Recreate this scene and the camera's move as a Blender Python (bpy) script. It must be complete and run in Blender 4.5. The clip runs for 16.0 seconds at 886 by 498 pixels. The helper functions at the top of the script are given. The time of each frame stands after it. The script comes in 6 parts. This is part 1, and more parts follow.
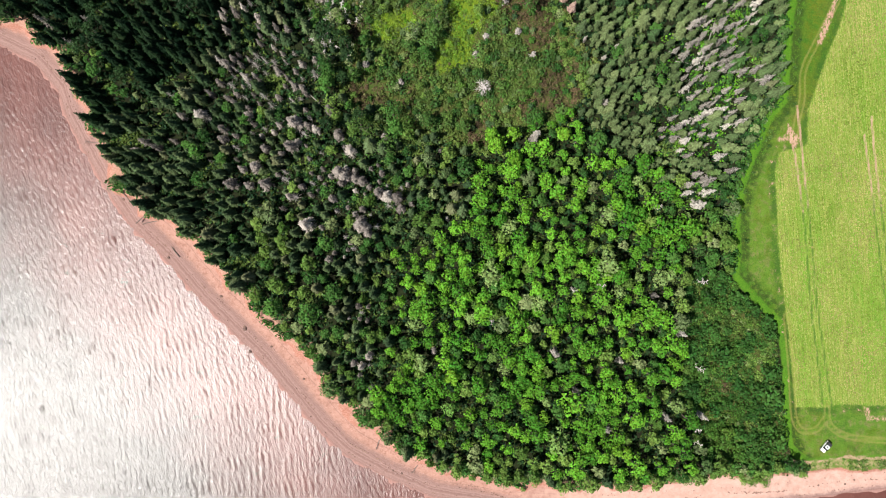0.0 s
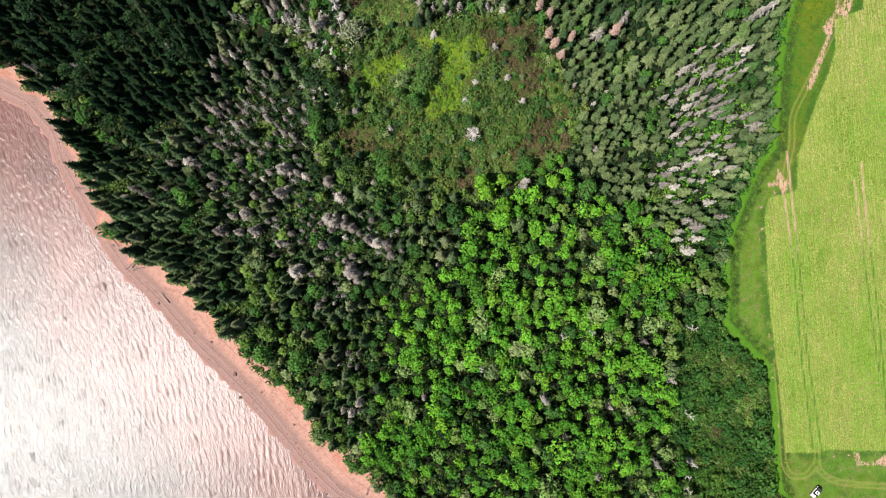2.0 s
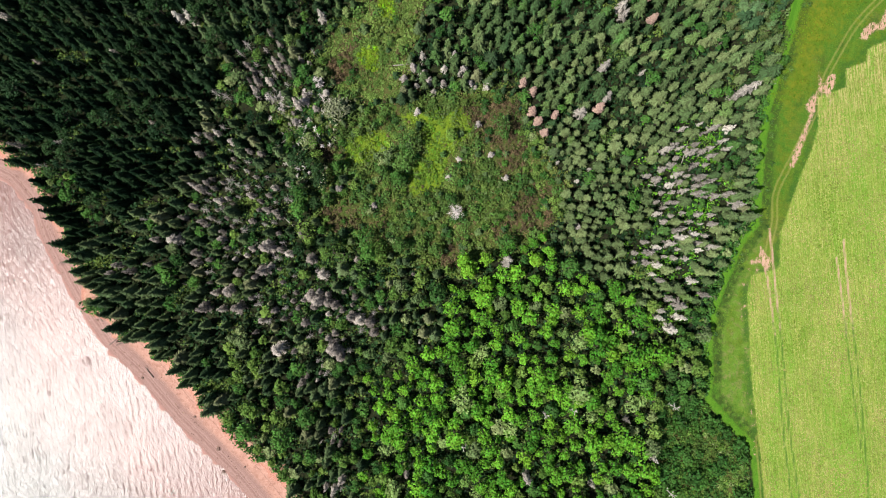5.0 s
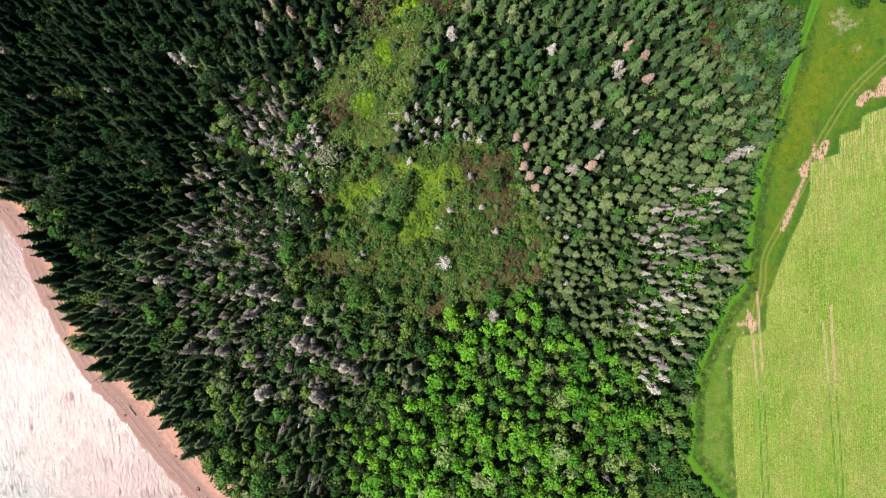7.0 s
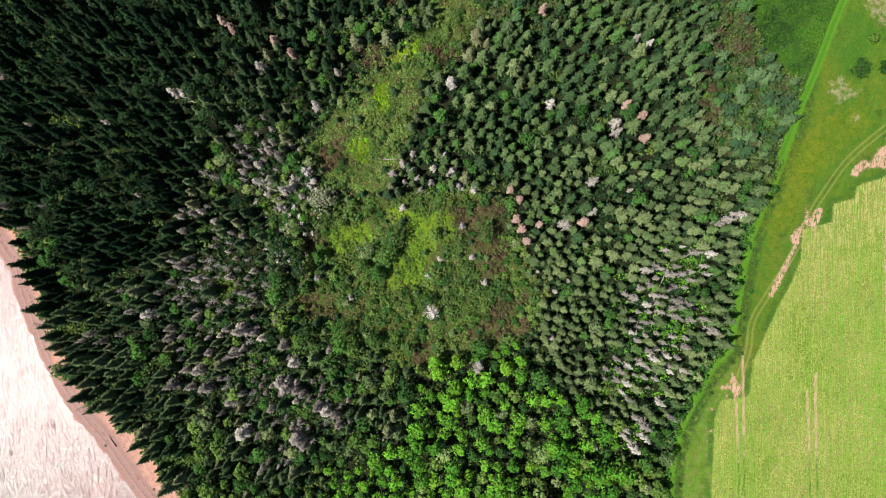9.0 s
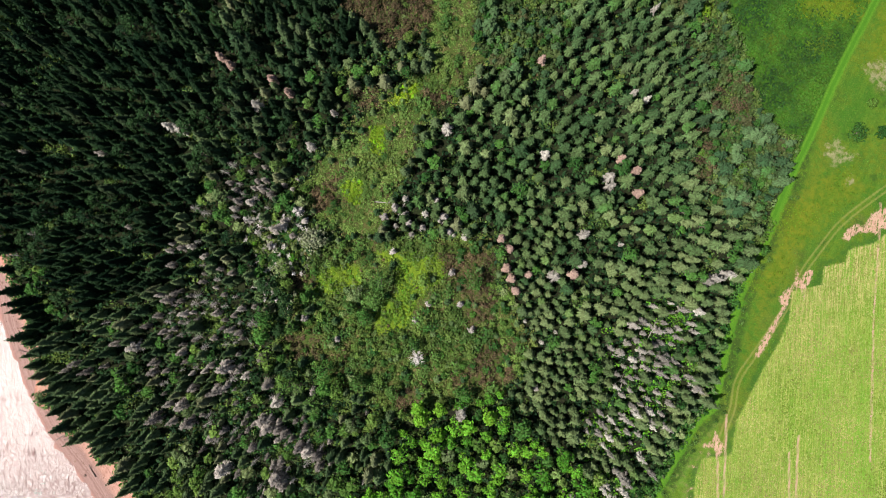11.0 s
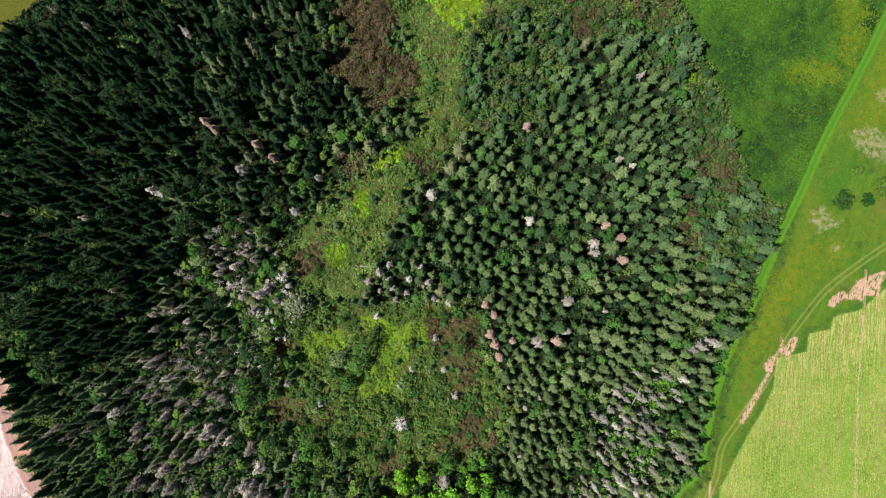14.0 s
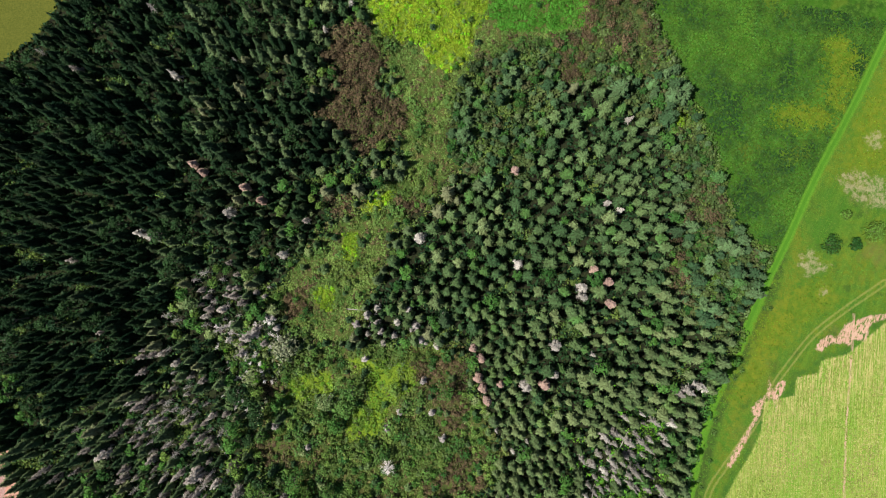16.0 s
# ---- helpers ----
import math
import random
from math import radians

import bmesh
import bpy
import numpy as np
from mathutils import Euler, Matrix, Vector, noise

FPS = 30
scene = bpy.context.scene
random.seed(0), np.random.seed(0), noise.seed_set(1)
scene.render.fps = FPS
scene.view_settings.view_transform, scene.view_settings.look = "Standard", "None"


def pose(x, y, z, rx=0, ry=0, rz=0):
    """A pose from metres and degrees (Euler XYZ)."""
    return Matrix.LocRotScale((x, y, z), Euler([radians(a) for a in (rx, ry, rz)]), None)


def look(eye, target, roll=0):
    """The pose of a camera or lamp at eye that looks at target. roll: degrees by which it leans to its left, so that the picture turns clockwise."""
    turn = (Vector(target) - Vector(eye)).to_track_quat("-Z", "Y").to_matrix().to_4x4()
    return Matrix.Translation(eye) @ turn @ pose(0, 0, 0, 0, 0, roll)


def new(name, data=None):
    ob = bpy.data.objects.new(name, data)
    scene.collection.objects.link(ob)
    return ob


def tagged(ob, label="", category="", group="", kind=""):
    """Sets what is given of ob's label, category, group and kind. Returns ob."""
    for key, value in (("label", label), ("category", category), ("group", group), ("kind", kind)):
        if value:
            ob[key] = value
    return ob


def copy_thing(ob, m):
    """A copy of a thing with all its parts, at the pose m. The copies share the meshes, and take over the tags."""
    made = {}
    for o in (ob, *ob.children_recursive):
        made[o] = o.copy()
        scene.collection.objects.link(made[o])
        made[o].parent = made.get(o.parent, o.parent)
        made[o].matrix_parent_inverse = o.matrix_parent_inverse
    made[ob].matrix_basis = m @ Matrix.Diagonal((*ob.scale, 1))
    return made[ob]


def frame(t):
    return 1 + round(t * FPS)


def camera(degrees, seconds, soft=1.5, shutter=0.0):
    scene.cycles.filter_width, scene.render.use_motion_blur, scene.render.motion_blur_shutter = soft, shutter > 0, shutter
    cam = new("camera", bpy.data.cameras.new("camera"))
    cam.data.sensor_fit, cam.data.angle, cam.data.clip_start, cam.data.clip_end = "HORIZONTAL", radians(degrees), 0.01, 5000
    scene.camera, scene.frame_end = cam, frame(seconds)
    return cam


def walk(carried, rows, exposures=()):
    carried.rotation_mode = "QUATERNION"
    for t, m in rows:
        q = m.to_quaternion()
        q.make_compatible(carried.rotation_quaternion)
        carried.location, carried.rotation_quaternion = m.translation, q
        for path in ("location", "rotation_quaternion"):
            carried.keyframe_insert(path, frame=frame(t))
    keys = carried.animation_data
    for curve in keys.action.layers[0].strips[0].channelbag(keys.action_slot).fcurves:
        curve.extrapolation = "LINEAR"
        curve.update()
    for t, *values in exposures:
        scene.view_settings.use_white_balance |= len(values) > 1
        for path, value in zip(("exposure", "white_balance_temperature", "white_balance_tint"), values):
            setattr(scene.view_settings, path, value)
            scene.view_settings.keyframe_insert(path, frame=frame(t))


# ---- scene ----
# camera and its flight: straight down over the coast, heading north, with a slow turn
cam = camera(68.0, 16.0, soft=1.0)
ROWS = [
    (0.0, -0.00, 0.00, 219.93, -0.00),
    (0.5, 0.84, 3.66, 219.83, -0.03),
    (1.0, 1.69, 7.45, 219.84, -0.04),
    (1.5, 2.54, 11.36, 219.91, -0.09),
    (2.0, 3.40, 15.37, 219.97, -0.08),
    (2.5, 4.33, 19.52, 220.01, -0.13),
    (3.0, 5.20, 23.68, 220.12, -0.17),
    (3.5, 6.13, 27.85, 220.30, -0.20),
    (4.0, 7.09, 32.21, 220.40, -0.21),
    (6.5, 11.78, 53.79, 220.48, 1.60),
    (7.0, 12.61, 57.96, 220.49, 2.36),
    (7.5, 13.30, 62.08, 220.52, 3.11),
    (8.0, 13.91, 66.18, 220.53, 3.83),
    (8.5, 14.49, 70.28, 220.56, 4.55),
    (9.0, 15.03, 74.32, 220.53, 5.34),
    (11.5, 17.07, 93.69, 220.11, 8.11),
    (12.0, 17.35, 97.44, 220.02, 8.13),
    (12.5, 17.74, 101.17, 219.99, 8.15),
    (13.0, 18.11, 104.83, 219.94, 8.18),
    (13.5, 18.52, 108.46, 219.89, 8.24),
    (14.0, 18.90, 112.13, 219.78, 8.22),
    (14.5, 19.37, 115.79, 219.69, 8.25),
    (15.0, 19.89, 119.39, 219.63, 8.29),
    (15.5, 20.32, 123.11, 219.64, 8.33),
    (16.0, 20.78, 126.87, 219.73, 8.39),
]
walk(cam, [(t, pose(x, y, z, 0, 0, turn)) for t, x, y, z, turn in ROWS])

# ---- light ----
SUN_UP, SUN_SIDE = radians(57.5), radians(202)
to_sun = Vector((math.cos(SUN_SIDE) * math.cos(SUN_UP), math.sin(SUN_SIDE) * math.cos(SUN_UP), math.sin(SUN_UP)))
sun = new("sun", bpy.data.lights.new("sun", "SUN"))
sun.data.energy, sun.data.angle, sun.data.color = 5.3, radians(0.6), (1.0, 0.965, 0.915)
sun.matrix_world = look(to_sun * 300, (0, 0, 0))
world = bpy.data.worlds.new("sky")
scene.world = world
world.use_nodes = True
sky = world.node_tree.nodes.new("ShaderNodeTexSky")
sky.sky_type, sky.sun_disc = "NISHITA", False
sky.sun_elevation, sky.sun_rotation = SUN_UP, math.atan2(to_sun.x, to_sun.y)
world.node_tree.links.new(sky.outputs[0], world.node_tree.nodes["Background"].inputs[0])
world.node_tree.nodes["Background"].inputs[1].default_value = 0.048
scene.view_settings.exposure = 0.6

# ---- plan, in metres: x east, y north ----
WATERLINE = [(-400, 135), (-230, 110), (-150.5, 69), (-139, 63.5), (-131, 54), (-127.5, 43.5), (-119.5, 29), (-114, 19.5), (-106.5, 8), (-94.5, -3.5), (-83, -17), (-73.5,
    -26.5), (-62, -38), (-52.5, -49.5), (-43, -61), (-33.5, -70), (-20, -77.5), (-4.5, -84), (22, -88.5), (60.5, -89.5), (99, -87.5), (126, -84.5), (150.5, -81.5), (230,
    -72), (400, -60)]
BANK = [(-400, 150), (-230, 122), (-148.5, 75.5), (-137, 71), (-128.5, 64.5), (-125.5, 55), (-120, 45.5), (-115, 35), (-109.5, 21), (-101, 12.5), (-93.5, 9.5), (-84, 2),
    (-72.5, -11), (-65, -18.5), (-55.5, -27), (-46, -36), (-38.5, -47), (-27, -58.5), (-12, -69.5), (3, -75.5), (22, -78.5), (41, -80.5), (58, -80.5), (75, -78.5), (90,
    -76), (105, -76), (120.5, -74.5), (148.5, -73.5), (230, -66), (400, -54)]
FIELD = [(171, 124.5), (160, 112), (151.5, 108.5), (151, 104), (144, 101.5), (144.5, 95.5), (134.5, 92), (135, 82.5), (133, 75), (128.5, 64.5), (122, 46), (122, 34.5),
    (112.5, 32.5), (111, 25.5), (112, 8.5), (112, 4), (114.5, -17), (116.5, -37.5), (118, -53), (130, -53), (131.5, -52), (148.5, -52.5), (260, -52), (260, 190)]
FOREST_EAST = [(75.5, 230.5), (78, 219.5), (81.5, 210.5), (88.5, 200), (97, 188), (103.5, 177.5), (110, 165), (113.5, 154), (122.5, 144), (129.5, 143), (128.5, 131.5),
    (126, 119.5), (123, 109.5), (120, 101.5), (116.5, 87.5), (115, 76), (113, 50), (108, 44), (103, 32.5), (99, 22.5), (97, 9), (97.5, 0), (97, -9.5), (103.5, -17), (112,
    -25.5), (113.5, -37.5), (113.5, -49), (114.5, -66), (118.5, -71.5)]
LANE = [(161.5, 230), (157, 218), (148.5, 190), (140, 167.5), (134, 145.5), (128.5, 128.5), (125, 115.5)]
TRACK_A = [(169, 137.5), (157.5, 127), (147.5, 117), (141.5, 106.5), (137, 98.5), (134, 87.5), (129.5, 78), (125, 69), (120, 59.5), (120.5, 50.5), (118.5, 43), (117.5,
    35.5)]
TRACK_C = [(118.5, 48.0), (119.6, 38.7), (121.3, 21.6), (123.3, 2.7), (125.1, -16.3), (126.2, -25.7), (128.8, -44.7), (130.7, -56.4)]
TRACK_D = [(116.2, 38.7), (117.9, 31.1), (119.2, 21.6), (121.4, 2.7), (123.1, -16.2), (124.0, -25.7), (126.2, -44.7), (127.3, -55.5)]
TRACK_E = [(115, -22.5), (116.5, -39.5), (117, -53), (118, -59), (121, -61.5), (125.5, -60.5), (127.5, -57.5)]
TRACK_F = [(143.5, 44.3), (145.7, 23.5), (148.3, 0.7), (149.6, -10.6), (151.0, -28.0), (152.9, -54.2)]
TRACK_J = [(141.2, 38.6), (142.9, 27.2), (145.8, 0.7), (149.3, -25.8)]
TRACK_G = [(160, 125.5), (161.5, 106.5), (163.5, 84), (166, 61.5), (168.5, 39)]
DIRT_1 = [(132, 85), (130.5, 89.5), (133, 92.5), (135, 94.5), (135, 100.5), (136.5, 95.5), (138.5, 99.5), (141, 100), (140.5, 96.5), (139, 93.5), (139, 89), (137, 94),
    (134.5, 92), (134, 88.5), (133, 84.5)]
DIRT_2 = [(148.5, 112), (150, 115), (153, 117.5), (155.5, 116.5), (157.5, 121.5), (160, 123), (164.5, 125.5), (172, 127.5), (172.5, 126.5), (166, 123), (165, 117), (161,
    117), (160, 114.5), (158, 115), (153.5, 114.5), (151, 111)]
DIRT_3 = [(111.5, 37), (115, 38), (115.5, 42.5), (116, 42.5), (117, 39.5), (119.5, 37.5), (119, 35.5), (117.5, 33.5), (116.5, 35), (115.5, 36.5), (112.5, 36)]
DIRT_4 = [(141, -53), (143, -53), (143, -56), (148.5, -56), (154.5, -52), (154.5, -57.5), (147, -57.5), (142, -57.5)]
PALE_1 = [(147.5, 170), (151, 173), (156.5, 173), (166.5, 171.5), (169.5, 162.5), (162, 161), (156, 162.5), (151.5, 164.5)]
PALE_2 = [(138.5, 142.5), (142.5, 145), (146, 141.5), (150, 140.5), (147.5, 137), (143, 135), (140, 137)]
PALE_3 = [(147, 132), (149.5, 133.5), (151, 131), (148, 129.5)]
PALE_4 = [(154, 185), (157.5, 187.5), (162, 186), (161, 181), (156.5, 181)]
BROADLEAF = [(-15.5, 2), (-4.5, 7.5), (10, 12), (9.5, 25.5), (14, 38.5), (28.5, 44), (41, 46), (52, 36.5), (63, 30.5), (76, 22), (82, 7.5), (78.5, -5.5), (75, -14.5),
    (78.5, -29), (78.5, -47), (83, -71), (66.5, -76), (39.5, -77), (12, -72.5), (-8, -64.5), (-24.5, -52), (-17, -32.5), (-19, -16)]
ALDER = [(80, -7.5), (96.5, -9.5), (102.5, -17), (111, -25.5), (113, -48.5), (115.5, -70), (96.5, -73.5), (84.5, -66.5), (81, -39)]
FIRS = [(-3.5, 93.5), (1, 111.5), (10.5, 133), (25, 144), (33, 151), (42.5, 150.5), (52, 183), (62.5, 188.5), (74.5, 181), (89, 172), (95, 156.5), (95, 138), (100.5,
    116.5), (120, 112), (114.5, 85.5), (108.5, 58.5), (101.5, 33.5), (95.5, 24), (73, 22.5), (58.5, 32), (46.5, 46.5), (47.5, 61.5), (45.5, 76), (33, 99), (25, 108.5),
    (15, 94)]
BOG = [(-15, 91), (-22, 83), (-29, 72), (-32.5, 57.5), (-27, 44.5), (-11.5, 40), (4, 34.5), (19, 35.5), (32, 42.5), (44.5, 47), (48.5, 61), (43, 72), (36, 79), (31.5,
    92), (15, 93), (-3.5, 89.5)]
CHANNEL = [(-5.5, 91.5), (-15, 91), (-24.5, 92), (-31, 101), (-27.5, 114), (-14.5, 130.5), (-8, 136), (0, 145), (4, 153), (2.5, 160.5), (-5, 180.5), (-13.5, 194.5), (-20,
    216), (77, 230.5), (81, 208.5), (51, 202), (23.5, 192), (16, 179.5), (16.5, 162.5), (20, 153.5), (15.5, 145.5), (4, 132), (1.5, 124), (2.5, 124.5), (-2, 109)]
THICKET = [(58.5, 204), (61.5, 218), (77.5, 222), (81.5, 209.5), (88.5, 199), (97, 187.5), (102.5, 177), (109.5, 164.5), (112.5, 154), (122, 144), (128.5, 143), (125.5,
    127.5), (121, 113.5), (110.5, 114), (101, 116), (95, 130.5), (98, 146), (94.5, 158.5), (88.5, 173), (76, 182.5), (63.5, 190), (53, 184.5), (43, 151), (32, 149.5),
    (19.5, 155), (17, 172), (22, 191.5), (32, 198.5)]
YELLOW_1 = [(-19, 212.5), (-15, 201.5), (-9, 194), (2.5, 194), (7, 188), (13, 186), (20, 190.5), (20.5, 199.5), (24, 209.5), (20, 218)]
YELLOW_2 = [(-24.7, 76.9), (-16.1, 81.0), (-8.8, 79.7), (-8.9, 73.9), (-15.2, 71.4), (-22.7, 68.7)]
YELLOW_3 = [(-6.2, 85.8), (15.5, 88.4), (19.3, 82.3), (16.5, 78.2), (11.2, 72.5), (9.0, 61.3), (-1.7, 58.4), (-3.7, 66.6), (3.3, 73.7), (1.4, 80.7)]
YELLOW_4 = [(-12.5, 127), (-8, 128.5), (-7, 116), (-13, 119.5)]
YELLOW_5 = [(-19.5, 107.5), (-12.5, 109), (-13.5, 100.5), (-17.5, 101.5)]
YELLOW_6 = [(-3.5, 143), (2, 144.5), (0.5, 139), (-8.5, 134.5)]
BROWN_1 = [(-26, 194), (-19, 198), (-13.5, 194), (-7, 185.5), (-10, 177.5), (-4, 174), (2.5, 171), (2, 162), (-7, 156), (-10.5, 153), (-19, 160), (-29, 165), (-21.5,
    176), (-28, 184)]
BROWN_2 = [(15.5, 88.4), (23.1, 90.4), (34.6, 91.5), (37.5, 67.2), (27.9, 66.3), (25.7, 76.5), (18.9, 80.3)]
BROWN_3 = [(32.4, 60.3), (46.8, 64.2), (45.7, 48.6), (25.4, 45.4), (24.9, 49.9), (31.8, 52.5)]
BROWN_4 = [(-32.3, 54.3), (-20.9, 57.3), (-18.1, 47.8), (-29.6, 46.1)]
BROWN_5 = [(-21, 139), (-12.5, 142), (-10.5, 134), (-16.5, 130)]
BROWN_6 = [(2.5, 141.5), (10, 143.5), (15.5, 138.5), (8.5, 134.5)]
BROWN_7 = [(60.5, 212.5), (77, 216.5), (81, 206), (80, 196.5), (67, 194.5), (60, 203)]
BROWN_8 = [(97.5, 156.5), (105.5, 162.5), (113.5, 154), (113, 146.5), (100.5, 146.5), (99, 138.5), (103, 124), (98.5, 119.5), (96, 132.5)]
BROWN_9 = [(-30, 103), (-23, 108.5), (-19, 100), (-26.5, 95.5)]
NORTH_FIELD = [(-141.5, 158.5), (-135, 167), (-130, 171.5), (-125, 176.5), (-120.5, 184.5), (-116, 193), (-114, 206.5), (-147.5, 201.5)]
DEAD_ZONES = [(-57.5, 57, 17, 11, 0.75), (-49, 99.5, 8, 9, 0.75), (-49, 40.5, 12, 8, 0.6), (-25, 22.5, 14, 6, 0.7), (-26, 8, 5, 6, 0.9), (-35, -1.5, 4, 3, 0.9), (-37.5,
    87.5, 7, 5, 0.8), (-67, 75.5, 8, 6, 0.4), (-76, 38.5, 16, 12, 0.3), (90, 58.5, 15, 22, 0.53), (96.5, 75.5, 9, 8, 0.55), (82.5, 36.5, 11, 9, 0.55), (84, 22, 8, 8, 0.35), (9.5, 97.5, 14, 7,
    0.35), (-31.5, 22, 9, 5, 0.7), (-64, 53, 14, 12, 0.5), (-97, 34, 7, 4, 0.5), (-30, -38, 7, 6, 0.4), (-28, -21.5, 4, 4, 0.7), (-57, 69, 7, 8, 0.6), (-48, 25.5, 12, 8,
    0.4), (-55, 43.5, 14, 10, 0.45), (-15, 16.5, 6, 4, 0.6), (-35, 22, 8, 5, 0.6), (-42.5, 8.5, 5, 4, 0.7), (-30, 2, 5, 4, 0.5), (-40.5, 27.5, 26, 17, 0.35)]
DEAD_TREES = [(35.5, 96, 1), (38.5, 93, 1), (38.5, 86.5, 0.6), (40.5, 83.5, 0.6), (46, 85.5, 0.6), (54.5, 86, 0.5), (60.5, 87.5, 0.6), (42.5, 79.5, 0.6), (62.5, 101.5,
    0.4), (68, 121, 0.2), (68.5, 118, 0.2), (71, 127.5, 0.8), (76, 124, 0.8), (78, 117, 0.9), (12.5, 129.5, 0.2), (105, 91, 0.4), (107, 92.5, 0.4), (110.5, 94.5, 0.5),
    (103.5, 81, 0.4), (80, 21, 0.2), (84, 14.5, 0.4), (-46.5, 137.5, 0.7), (-40.5, 134, 0.7), (-50.5, 128.5, 0.4), (30.5, 37.5, 0.3), (-74, 117, 0.2), (40.5, 156, 0.8),
    (61.5, 100.5, 0.4), (46, 125.5, 0.4), (63, 91.5, 0.4), (-64.5, 142.5, 0.6), (-61, 140.5, 0.7), (-74.5, 170.5, 0.1), (-78.5, 117.5, 0.2), (-31, 117.5, 0.2), (30, 36,
    0.3), (53.5, -59, 0.4), (84.5, -54.5, 0.2), (36.5, -34, 0.2)]
SNAGS = [(-1, 101.5, 4.5), (4.5, 97, 5), (9, 96, 4), (15.5, 100.5, 5.5), (18, 96, 4.5), (24, 96, 4.5), (25, 104.5, 5), (12.5, 105.5, 5), (-4, 98, 4), (-37, 90, 5.5),
    (-33, 96.5, 5.5), (-44.5, 92, 5), (-40, 83, 5), (-30, 93, 4.5), (2.5, 99.5, 4), (-32, 96, 11), (-25.5, 61, 5), (-14, 55.5, 4), (20.5, 82.5, 4), (23.5, 94.5, 4), (11,
    65, 3.5), (30, 64.5, 3.5), (14.5, 71, 3), (25, 72.5, 3), (0.5, 87, 4), (-9, 73, 2.5), (-21, 202.5, 6)]
BIG_SNAG = [(13.5, 53)]
PINK_BUSH = [(147.5, 147, 3.5), (151.5, 157.5, 2), (156, 148.5, 2.5), (161, 153.5, 4), (122.5, 104, 2), (104.5, -76, 1.5), (90.5, -62, 2)]
GREY_TREE = [(-26, 87)]
DWARFS = [(-5, 81.5), (-16.5, 86.5), (-17.5, 115), (-18.5, 82), (-14, 82.5), (-2.5, 75.5), (15, 79.5), (-13.5, 72), (-11, 64.5), (-20.5, 66), (9, 72.5), (20.5, 72.5),
    (24, 77.5), (-6, 72.5), (-15.5, 61.5), (-8.5, 68.5), (-18, 58.5), (-25, 72), (-5.5, 91.5), (1, 82.5), (29.5, 47.5), (10, 40.5), (46.5, 74), (23, 87.5), (-19, 114),
    (-9.5, 107.5), (-15.5, 125.5), (-13.5, 90), (6.5, 199.5), (26, 171), (22, 196.5), (-6, 148)]
BOG_TREES = [(-2.4, 77.3, 4.9), (-9.7, 71.7, 3.2), (-3.4, 70.6, 3.6), (11.8, 78.6, 2.1), (27.6, 81.3, 4.0), (-6.1, 64.2, 2.9), (-11.3, 66.6, 2.5), (-33.0, 71.2, 2.9), (-29.3, 57.2, 2.5), (-16.6, 44.8, 4.1), (-26.8, 39.7, 5.5), (-36.1, 47.1, 4.0), (-5.3, 42.2, 3.0), (29.9, 43.4, 3.6), (-18.1, 34.0, 4.1), (-35.1, 75.9, 3.2), (11.8, 57.3, 2.3), (-38.6, 60.0, 3.6), (6.8, 40.4, 2.7), (-12.2, 41.1, 3.4)]
BROWN_11 = [(6.4, 41.1), (17.7, 44.1), (16.7, 34.9), (9.6, 34.3)]
BROWN_12 = [(-35.4, 74.0), (-24.7, 76.9), (-24.1, 70.5), (-31.6, 67.9)]
LUSH_1 = [(-3, 79), (3, 80), (4.5, 71.5), (-2.5, 68.5), (-8, 71.5)]
LUSH_2 = [(14.5, 69.5), (25, 71), (26, 62.5), (17.5, 59), (13, 63.5)]
LUSH_3 = [(-7, 58.5), (2.5, 61), (10, 54.5), (10.5, 44), (4, 36.5), (-3, 41), (-9.5, 48)]
LUSH_4 = [(22, 62), (35.5, 65), (37, 57), (31, 50.5), (22.5, 48), (19, 55)]
SCRUB_WEST = [(-52.5, 88.5), (-39, 96.5), (-24.5, 90), (-28.5, 71), (-32.5, 57.5), (-43, 62.5), (-40, 74)]
DIRT_6 = [(125, 68.5), (127, 74), (129.5, 80), (131.5, 85), (132.5, 84.5), (131, 79.5), (129, 73.5), (126.5, 68)]
EDGE_LINE = [(125, 115.5), (123, 108.5), (120.5, 99.5), (117.5, 89), (115, 75), (113, 49), (107.5, 42.5), (103, 31.5), (99.5, 21.5), (97.5, 9), (98, 0), (98, -10), (105,
    -18), (112.5, -25.5), (114.5, -39.5), (115, -53), (116.5, -66), (122, -70.5), (148.5, -69.5)]
BARE = [(85, -11), (42.5, -13.5), (52, -12), (83.5, -39), (83, -63.5), (15.5, -23.5), (83, -59)]
TRACK_H = [(128.5, -53), (128.5, -57), (130.5, -60.5), (135.5, -63), (143, -64), (154.5, -64.5)]
GOLD_1 = [(122.5, 189), (132.5, 193.5), (146.5, 192), (147, 197.5), (153, 211.5), (142.5, 217.5), (137, 215), (140.5, 204), (135.5, 197.5), (147, 186.5), (138, 183.5),
    (126, 186)]
GOLD_2 = [(152, 190.5), (159.5, 210.5), (173, 176.5), (165, 175), (156.5, 174), (149.5, 169), (149.5, 180.5)]
GOLD_3 = [(130, 120), (141.5, 133.5), (150.5, 135), (157, 130), (146.5, 122.5), (140.5, 114), (132.5, 101.5), (125, 89), (122.5, 92.5), (127.5, 104.5)]
LIME_TREES = [(17.5, 34, 3.4), (23, 29.5, 3), (16, 37, 2.6), (39.5, 37.5, 2.6)]
DARK_TREES = [(7, 26.5, 3.6), (-15.5, 39.5, 3), (50.5, 35, 3.6), (-43.5, -21, 4.2), (-35.5, -14.5, 3.6), (-55.5, -19, 3.4), (-38, 54, 3.2)]
